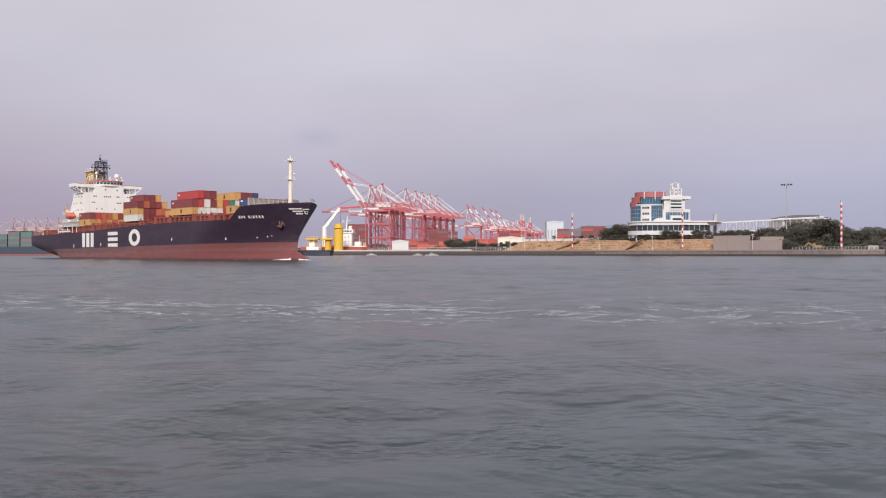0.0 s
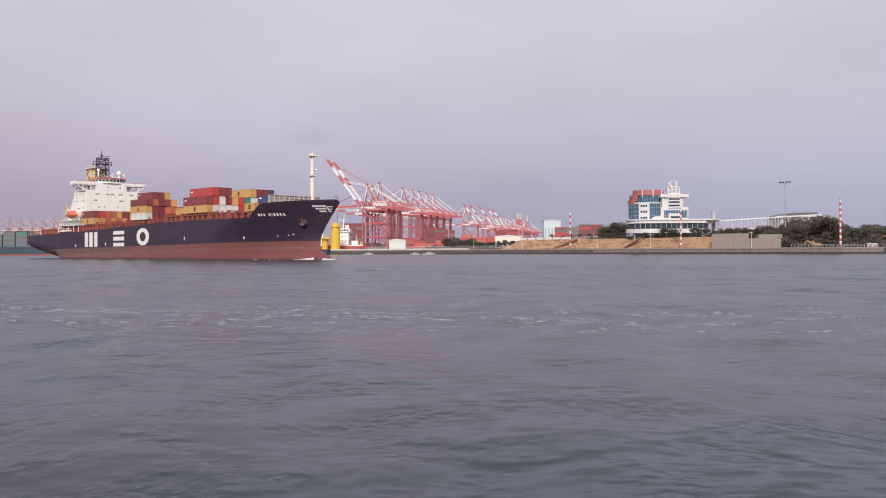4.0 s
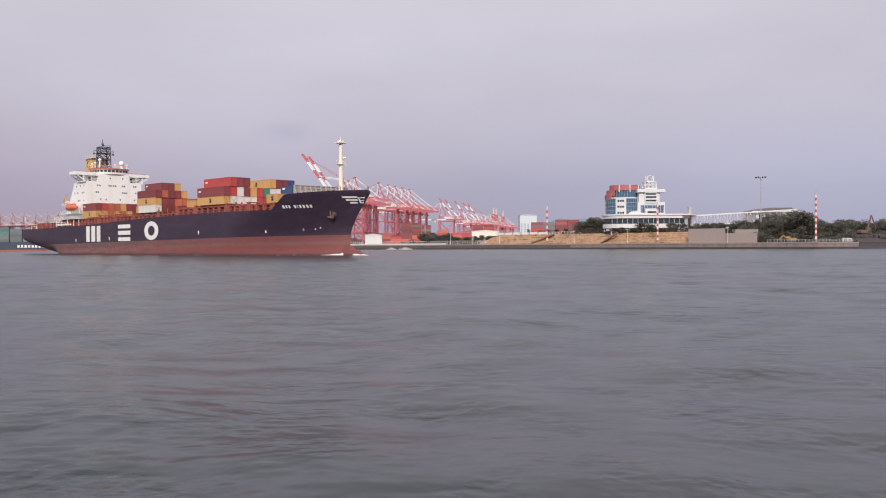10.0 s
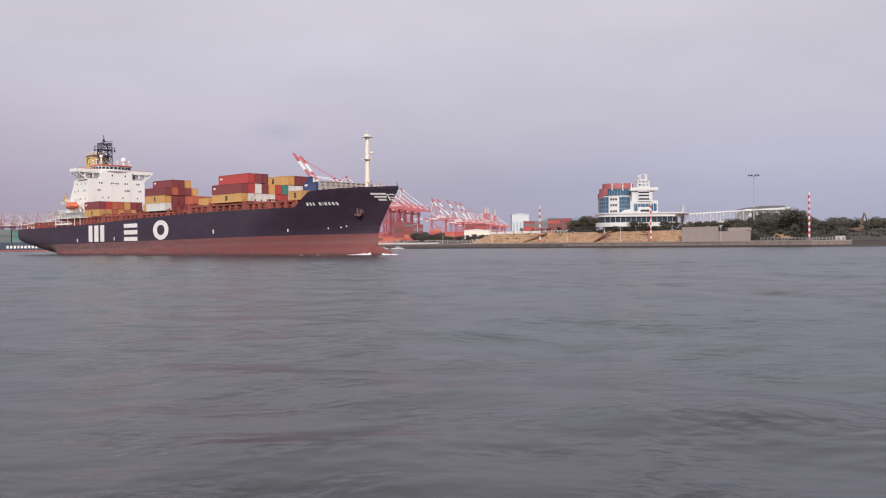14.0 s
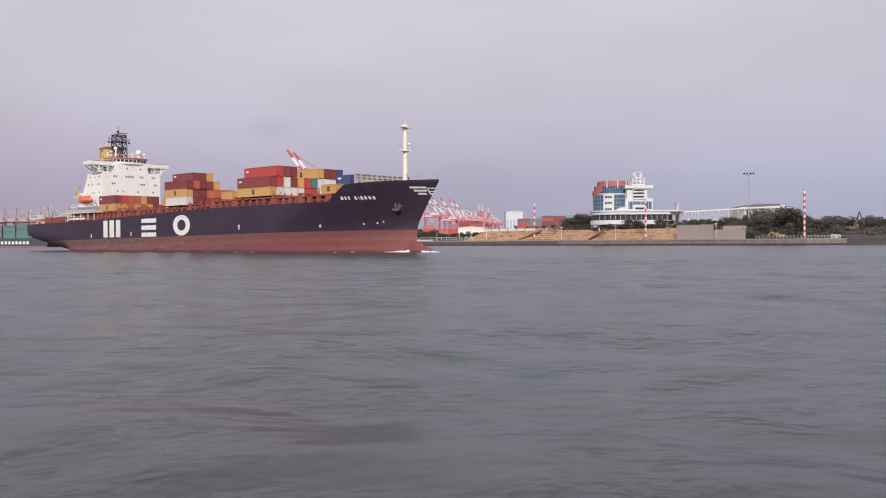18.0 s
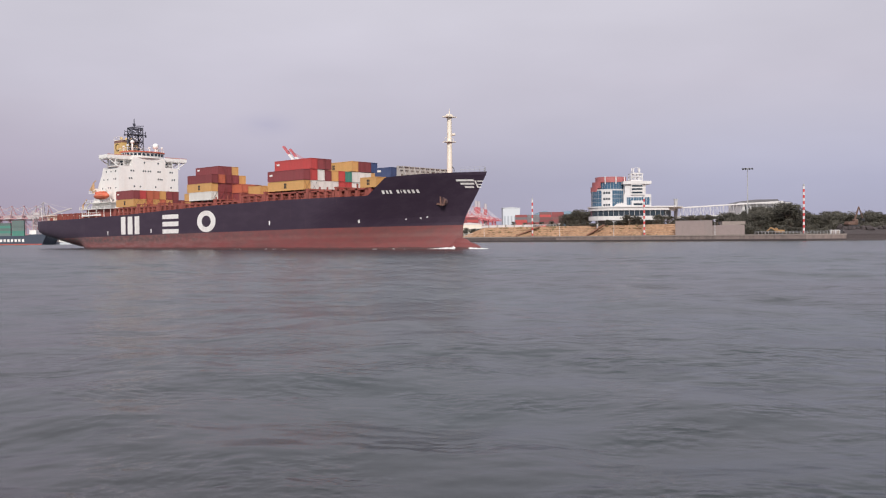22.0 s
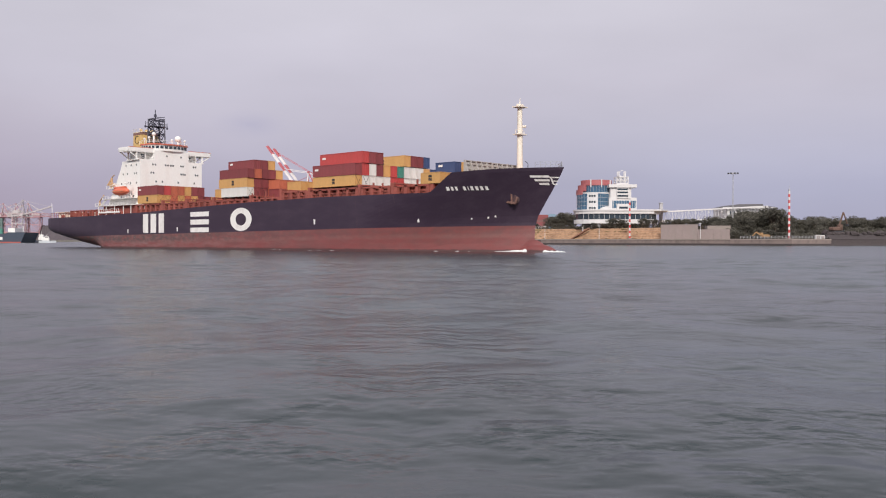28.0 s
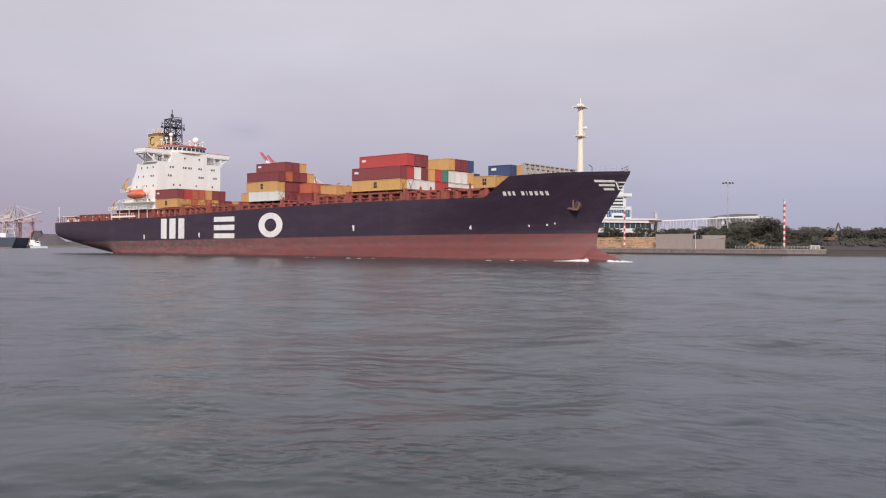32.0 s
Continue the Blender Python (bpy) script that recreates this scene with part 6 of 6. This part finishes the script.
def work_ship():
    s = thing("heavy_lift_ship", "orange-hulled heavy lift ship with a white crane arm", "ship", pose(0, 0, 0))
    part("hull", prism(nb(), [(-158, 780), (-150, 800), (-100, 806), (-96, 800), (-96, 784), (-102, 780)], "z", -1, 7.5), RED_HULL, s)
    part("deckhouse", block(nb(), -123.5, -112.5, 788, 800, 7.5, 20, 0.3), WHITE, s)
    part("bridge", block(nb(), -127, -111, 787, 799, 20, 23.5, 0.3), WHITE, s)
    for i in range(6):
        part("window", block(nb(), -126 + i * 2.4, -124.4 + i * 2.4, 786.8, 787.1, 21.3, 22.7), GLASS, s)
    for z in (12, 16):
        for i in range(3):
            part("window", block(nb(), -122 + i * 3.2, -121.2 + i * 3.2, 787.8, 788.1, z, z + 0.9), GLASS, s)
    part("mast", rod(nb(), (-118, 792, 23.5), (-117.0, 792, 36), 0.6, 0.3, 6), WHITE, s)
    part("funnel", block(nb(), -116, -113, 792, 796, 23.5, 27, 0.3), CREAM, s)
    part("mast", rod(nb(), (-123.5, 792, 23.5), (-121, 792, 33), 0.4, 0.2, 6), WHITE, s)
    part("yardarm", beam(nb(), (-121, 792, 31), (-114, 792, 32), 0.3), WHITE, s)
    a = part("crane_post", rod(nb(), (-137, 785, 7.5), (-137, 785, 26.5), 2.4, 2.0, 12), WHITE, s, "white revolving crane post")
    part("crane_arm", beam(nb(), (-137, 785, 25), (-123, 785, 43), 1.9, 2.5), WHITE, s)
    part("crane_arm", beam(nb(), (-123, 785, 43), (-104, 785, 44), 1.0, 1.6), STRIPE_RED, s)
    part("hoist_cable", beam(nb(), (-123, 785, 43), (-121, 785, 14), 0.25), DARK, s)
    part("hoist_cable", beam(nb(), (-137, 785, 30), (-123, 785, 43), 0.25), DARK, s)


work_ship()


def jackets():
    c = thing("yellow_pile", "tall bright yellow steel foundation column on the pier", "column", pose(-119.6, 757, TOP - 0.3))
    part("shaft", rod(nb(), (0, 0, 0), (0, 0, 22), 4.2, 3.9, 20), BARGE_YELLOW, c)
    part("collar", rod(nb(), (0, 0, 22), (0, 0, 24.5), 3.2, 3.0, 20), BARGE_YELLOW, c)
    part("railing", rod(nb(), (0, 0, 20.4), (0, 0, 20.8), 4.9, 4.9, 20), BARGE_YELLOW, c)
    for i, x in enumerate((-144, -130.5)):
        p = thing("yellow_platform", "yellow steel transition platform with rails on the pier", "platform", pose(x, 766, TOP - 0.6), "yellow platforms")
        part("stem", rod(nb(), (0, 0, 0), (0, 0, 10.5), 2.8, 2.8, 16), BARGE_YELLOW, p)
        part("deck", block(nb(), -5.6, 5.6, -5, 5, 10.5, 12.0, 0.2), BARGE_YELLOW, p)
        rail = nb()
        for k in range(8):
            rod(rail, (-5.4 + k * 1.54, -4.9, 12), (-5.4 + k * 1.54, -4.9, 13.6), 0.12, 0.12, 5)
        beam(rail, (-5.5, -4.9, 13.5), (5.5, -4.9, 13.5), 0.2)
        part("railing", rail, BARGE_YELLOW, p)
        part("brace", beam(nb(), (-4, -3, 4), (-4, -3, 10.5), 0.8), BARGE_YELLOW, p)
        part("brace", beam(nb(), (4, -3, 4), (4, -3, 10.5), 0.8), RED_HULL, p)


jackets()


def launch(x, y, turn, scale, hull_mat, label, top=None, squat=1.0):
    top = top or WHITE
    b = thing("workboat", label, "boat", pose(x, y, 0, 0, 0, turn) @ Matrix.Diagonal((1, 1, squat, 1)), "moored workboats")
    k = scale
    part("hull", prism(nb(), [(-6 * k, 0), (-5.6 * k, 1.9 * k), (3 * k, 2 * k), (7 * k, 0), (3 * k, -2 * k), (-5.6 * k, -1.9 * k)], "z", -0.6, 1.7 * k), hull_mat, b)
    part("cabin", block(nb(), -3.4 * k, 1.8 * k, -1.5 * k, 1.5 * k, 1.7 * k, 3.7 * k, 0.2), top, b)
    part("wheelhouse", block(nb(), -1.4 * k, 1.4 * k, -1.2 * k, 1.2 * k, 3.7 * k, 5.4 * k, 0.2), top, b)
    part("window", block(nb(), -1.1 * k, 1.1 * k, -1.25 * k, -1.18 * k, 4.2 * k, 5.0 * k), GLASS, b)
    part("mast", rod(nb(), (0, 0, 5.4 * k), (0, 0, 7.6 * k), 0.12, 0.08, 5), WHITE, b)


tug(-104.5, 788, 176, RED_HULL, "red-hulled tugboat with a white wheelhouse at the pier", 1.75)
MOORED = [(-34, 692, 1.0), (-46, 702, 0.8), (-88, 735, 0.9)]


for x, y, k in MOORED:
    launch(x, y, 142, k, CRANE_WHITE, "low off-white launch moored along the quay", top=STEEL, squat=0.33)


def shed(name, label, x0, x1, y0, y1, h, wall, roof=None, bays=0, pane=None):
    s = thing(name, label, "building")
    part("wall", block(nb(), x0, x1, y0, y1, TOP - 0.3, h), wall, s)
    part("roof", prism(nb(), [(x0 - 0.6, h), (x0 - 0.6, h + 0.5), ((x0 + x1) / 2, h + 1.6), (x1 + 0.6, h + 0.5), (x1 + 0.6, h)], "y", y0 - 0.6, y1 + 0.6), roof or wall, s)
    for i in range(bays):
        w = (x1 - x0) / bays
        part("window", block(nb(), x0 + w * (i + 0.25), x0 + w * (i + 0.75), y0 - 0.1, y0 + 0.2, h * 0.45, h * 0.75), pane or GLASS, s)


# White of far things turned grey-blue: haze put into the colour.
PALE = material("haze_pale", (0.55, 0.58, 0.62), 0.8, grain=0.05)
shed("gatehouse", "small white block building on the quay", -73, -58.5, 765, 775, 12.0, TOWER_WHITE, TOWER_WHITE)
shed("warehouse", "low cream warehouse behind the bushes", 22, 46, 800, 815, 15.5, CREAM, TOWER_WHITE, 4)
# Panes lightened in colour, as haze would wash out dark glass.
shed("office_block", "pale block building far beyond the port", 115, 142, 1400, 1430, 51, PALE, PALE, 5, material("hazed_panes", (0.36, 0.39, 0.44), 0.6, grain=0.05))
BLUE_ROOF = material("blue_roof", (0.17, 0.25, 0.33), 0.6, grain=0.1)


def vault(x0, x1, y, h0, h1):
    s = thing("vaulted_shed", "far storage shed with a blue vaulted roof", "building", group="vaulted sheds")
    part("wall", block(nb(), x0, x1, y, y + 60, TOP - 0.3, h0), BLUE_ROOF, s)
    mid, half = (x0 + x1) / 2, (x1 - x0) / 2
    part("roof", prism(nb(), [(mid - half * math.cos(radians(a)), h0 + (h1 - h0) * math.sin(radians(a))) for a in range(0, 181, 15)], "y", y - 1, y + 61), BLUE_ROOF, s)


for x0, x1 in ((176, 214), (216, 252)):
    vault(x0, x1, 1500, 32, 49)


# White shafts greyed and pinked: the haze around them is in this colour.
CHIMNEY_GREY = material("chimney_grey", (0.46, 0.42, 0.45), 0.8, grain=0.1, stain_amount=0.3, size=6)


def stack_tower(x, y, h):
    s = thing("power_station_chimney", "tall white chimney with red bands in the haze", "chimney", pose(x, y, TOP - 0.3), "far chimneys")
    for i in range(6):
        part("band", rod(nb(), (0, 0, h * i / 6), (0, 0, h * (i + 1) / 6), 7 - 0.5 * i, 6.5 - 0.5 * i, 14), CHIMNEY_GREY if i != 4 else CRANE_RED, s)


for x, y, h in ((129, 2500, 108), (137, 2500, 106), (157, 2520, 100)):
    stack_tower(x, y, h)


# ---- machines on the coast ----
def excavator(x, y, z, k, turn, label, lift=5.2, slim=1.0, paint=None):
    paint = paint or MACHINE
    e = thing("excavator", label, "excavator", pose(x, y, z, 0, 0, turn) @ Matrix.Diagonal((k, k, k, 1)), "excavators")
    for s in (-1.2, 1.2):
        part("track", block(nb(), -2, 2, s - 0.35, s + 0.35, 0, 0.9, 0.25), DARK, e)
    part("house", block(nb(), -2.0, 1.4, -1.3, 1.3, 1.0, 2.3, 0.2), paint, e)
    part("cab", block(nb(), 0.2, 1.6, -1.3, 0.1, 1.2, 3.1, 0.15), paint, e)
    part("counterweight", block(nb(), -2.6, -1.8, -1.2, 1.2, 1.1, 2.2, 0.2), paint, e)
    part("boom", beam(nb(), (1.2, 0.4, 1.8), (3.6, 0.4, lift), 0.5 * slim, 0.6 * slim), paint, e)
    part("stick", beam(nb(), (3.6, 0.4, lift), (5.4, 0.4, lift * 0.45), 0.35 * slim, 0.45 * slim), paint, e)
    part("bucket", block(nb(), 5.0, 6.0, -0.2, 1.0, lift * 0.45 - 1.0, lift * 0.45, 0.2), DARK, e)


excavator(239.5, 499, 6.9, 1.6, 20, "dusty rust-brown excavator with raised arm on the sea wall", 7.6, 0.75, material("machine_rust", (0.15, 0.09, 0.07), 0.7, grain=0.2, stain_amount=0.5))
excavator(193.5, 489.5, TOP - 0.3, 1.2, 175, "yellow excavator parked before the trees", 3.4)


def coast_clutter():
    rng = random.Random(31)
    for i in range(70):
        x = rng.uniform(232, 330)
        s = rng.uniform(0.8, 2.2)
        g = nb()
        bmesh.ops.create_icosphere(g, subdivisions=1, radius=1)
        for v in g.verts:
            v.co *= rng.uniform(0.75, 1.2)
        ob = new("boulder", mesh_of("boulder", g, DARKWALL))
        ob.matrix_basis = Matrix.LocRotScale((x, 489 - 0.107 * (x - 231) + 5 + rng.uniform(0, 5), 6.2 + s * 0.25), Euler((rng.random(), rng.random(), rng.random() * 6)), (s * 1.3, s, s * 0.8))
        tagged(ob, "dark rough boulder along the sea wall", "boulder", "sea wall boulders")
    for x, y in ((219.5, 480), (222.5, 481)):
        b = thing("generator_box", "small white equipment cabinet at the quay end", "cabinet", pose(x, y, TOP - 0.3))
        part("body", block(nb(), -1.2, 1.2, -0.9, 0.9, 0, 2.4, 0.1), TOWER_WHITE, b)
        part("door", block(nb(), -0.9, 0.9, -0.95, -0.88, 0.2, 2.1), COPING, b)


coast_clutter()


# ---- the far side of the harbour mouth ----
BOX["teal"] = material("box_teal", (0.11, 0.16, 0.155), 0.65, grain=0.1, stain=(0.2, 0.19, 0.18), stain_amount=0.5, each=0.2)


def freighter():
    f = thing("moored_freighter", "dark blue container freighter moored with green containers", "ship")
    part("hull", prism(nb(), [(-393, 10.6), (-398, -1), (-640, -1), (-640, 9.2), (-413, 9.2), (-410, 10.6)], "y", 900, 932), GREENHULL, f, "dark blue hull")
    x = -447.5
    for i in range(9):
        part("name_bar", block(nb(), x, x + 2.3, 899.86, 900, 3.0, 5.8), LETTER, f, "plain white bar")
        x += 3.7
    part("boot_stripe", block(nb(), -640, -397.5, 899.9, 900, -0.5, 1.0), RED_HULL, f)
    part("deckhouse", block(nb(), -413, -406, 906, 926, 9.2, 15, 0.2), WHITE, f)
    part("forecastle_mast", rod(nb(), (-402, 916, 10), (-402, 916, 17), 0.4, 0.3, 8), WHITE, f)
    rng = random.Random(2)
    for i in range(11):
        for k in range(6):
            if k == 5 and rng.random() < 0.3:
                continue
            color = rng.choice(["teal", "teal", "teal", "slate", "slate", "teal", "green"])
            part("container", container_mesh(12.19, 2.59, color), None, f, at=pose(-416 - i * 13.6, 902, 9.2 + 2.62 * k))


freighter()
# Crane white dulled for the far shore: distance haze is mixed into the colour.
HAZED_WHITE = material("hazed_crane_white", (0.47, 0.43, 0.44), 0.6, grain=0.05)


HEAP = material("bulk_heap", (0.10, 0.085, 0.095), 0.95, grain=0.25, stain_amount=0.4, size=6)


def far_shore():
    bm = nb()
    prism(bm, [(-2600, 1500), (-640, 1540), (-560, 1640), (-200, 2700), (-200, 4700), (-4700, 4700), (-4700, 1500)], "z", -2, 3.4)
    tagged(new("far_land", mesh_of("far_land", bm, GROUND)), "low port land across the harbour", "ground", kind="structure")
    g = nb()
    rng = random.Random(6)
    x = -1500.0
    pts = []
    while x < 300:
        pts.append((x, 24 + 14 * noise.noise((x * 0.004, 3, 0)) + 6 * noise.noise((x * 0.02, 7, 0))))
        x += 14
    prism(g, [(-1500, 3)] + pts + [(pts[-1][0], 3)], "y", 2900, 2960)
    tagged(new("backdrop_hills", mesh_of("backdrop_hills", g, HILL)), "low wooded skyline far across the water", "hills", kind="structure")
    # The red is a washed-out copy of the crane red, haze included.
    a = crane(False, "pale red and white quayside gantry crane with level boom", material("hazed_crane_red", (0.44, 0.24, 0.26), 0.6, grain=0.05), HAZED_WHITE)
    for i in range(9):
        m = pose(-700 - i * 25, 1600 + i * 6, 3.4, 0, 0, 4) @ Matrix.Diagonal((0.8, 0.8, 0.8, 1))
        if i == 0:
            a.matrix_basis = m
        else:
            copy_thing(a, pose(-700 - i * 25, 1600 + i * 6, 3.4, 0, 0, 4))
    b = crane(True, "white quayside gantry crane with lifted boom", HAZED_WHITE, HAZED_WHITE, 12)
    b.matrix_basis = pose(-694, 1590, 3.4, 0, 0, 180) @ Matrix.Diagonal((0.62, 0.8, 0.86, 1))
    s = thing("banded_chimney", "small red and white chimney on the far shore", "chimney", pose(-600, 1640, 3.4))
    for i in range(6):
        part("band", rod(nb(), (0, 0, 7 * i), (0, 0, 7 * (i + 1)), 2.6 - 0.1 * i, 2.5 - 0.1 * i, 10), CRANE_RED if i % 2 else CRANE_WHITE, s)
    for x, y, w, h in ((-640, 1600, 34, 20), (-596, 1660, 40, 16), (-560, 1700, 50, 18), (-672, 1620, 24, 26)):
        heap = nb()
        bmesh.ops.create_cone(heap, cap_ends=True, segments=18, radius1=w, radius2=w * 0.25, depth=h, matrix=Matrix.Translation((0, 0, h / 2)))
        for v in heap.verts:
            v.co += Vector((rng.uniform(-2, 2), rng.uniform(-2, 2), rng.uniform(-1.5, 1) if v.co.z > 1 else 0))
        ob = new("stockpile", mesh_of("stockpile", heap, HEAP))
        ob.matrix_basis = pose(x, y, 3.4)
        tagged(ob, "dark heap of bulk cargo on the far shore", "stockpile", "stockpiles")


far_shore()
launch(-384, 930, 10, 1.3, PALE, "white workboat lying off the far berth")
launch(-400, 955, 190, 1.6, NAVY, "dark workboat lying off the far berth")


# ---- foam left by a passing boat ----
THIN_FOAM = material("thin_foam", (0.60, 0.62, 0.64), 0.7, grain=0.2)


def wake_foam():
    rng = random.Random(77)
    out = []
    for group in range(3):
        verts, faces = [], []
        for _ in range(15000):
            x = rng.uniform(-32, 36)
            band = rng.gauss(0, 1)
            y = 28.0 - 0.22 * x + 1.2 * math.sin(x * 0.13) + band * 3.4
            dens = 0.45 * noise.noise((x * 0.1, y * 0.3, 1.0)) + 0.7 * noise.noise((x * 0.6, y * 1.5, 4.0))
            if dens < 0.0 + 0.05 * abs(band) + 0.1 * rng.random():
                continue
            l, w, a = rng.uniform(0.02, 0.22), rng.uniform(0.005, 0.018), rng.gauss(0.05, 0.45)
            c, s = math.cos(a), math.sin(a)
            n = len(verts)
            x, y = x - 8.0, y - 7.2
            for u, v in ((-1, 0), (-0.5, -0.8), (0.3, -1), (1, -0.1), (0.4, 0.9), (-0.4, 0.7)):
                p, q = u * l * rng.uniform(0.8, 1.2), v * w * rng.uniform(0.6, 1.4)
                fx, fy = x + c * p - s * q, y + s * p + c * q
                verts.append((fx, fy, float(swell(fx, fy)) + 0.02))
            faces.append(tuple(range(n, n + 6)))
        me = bpy.data.meshes.new("wake_foam")
        me.from_pydata(verts, [], faces)
        me.materials.append(THIN_FOAM)
        out.append(tagged(new("wake_foam", me), "thin streaks of white foam drifting on the water", "foam", "wake foam", "stuff"))
    return out


foam = wake_foam()


# ---- what moves ----
def drift(t, sink=0.0):
    return pose(-0.5 * (t - 16), -0.45 * (t - 16), -sink)


def motions():
    way = [(t, pose(x, y, 0, 0, 0, h)) for t, x, y, h in SHIP_ROWS]
    walk(ship, way)
    for box, place in CARGO:
        walk(box, [(t, m @ place) for t, m in way])
    walk(water, [(0, drift(0)), (32, drift(32))])
    for i, f in enumerate(foam):  # the foam dissolves, one share after the other
        walk(f, [(0, drift(0)), (0.8 + 1.2 * i, drift(0.8 + 1.2 * i)), (3.5 + 1.5 * i, drift(3.5 + 1.5 * i, 0.12)), (12, drift(12, 0.5)), (32, drift(32, 0.5))])


motions()
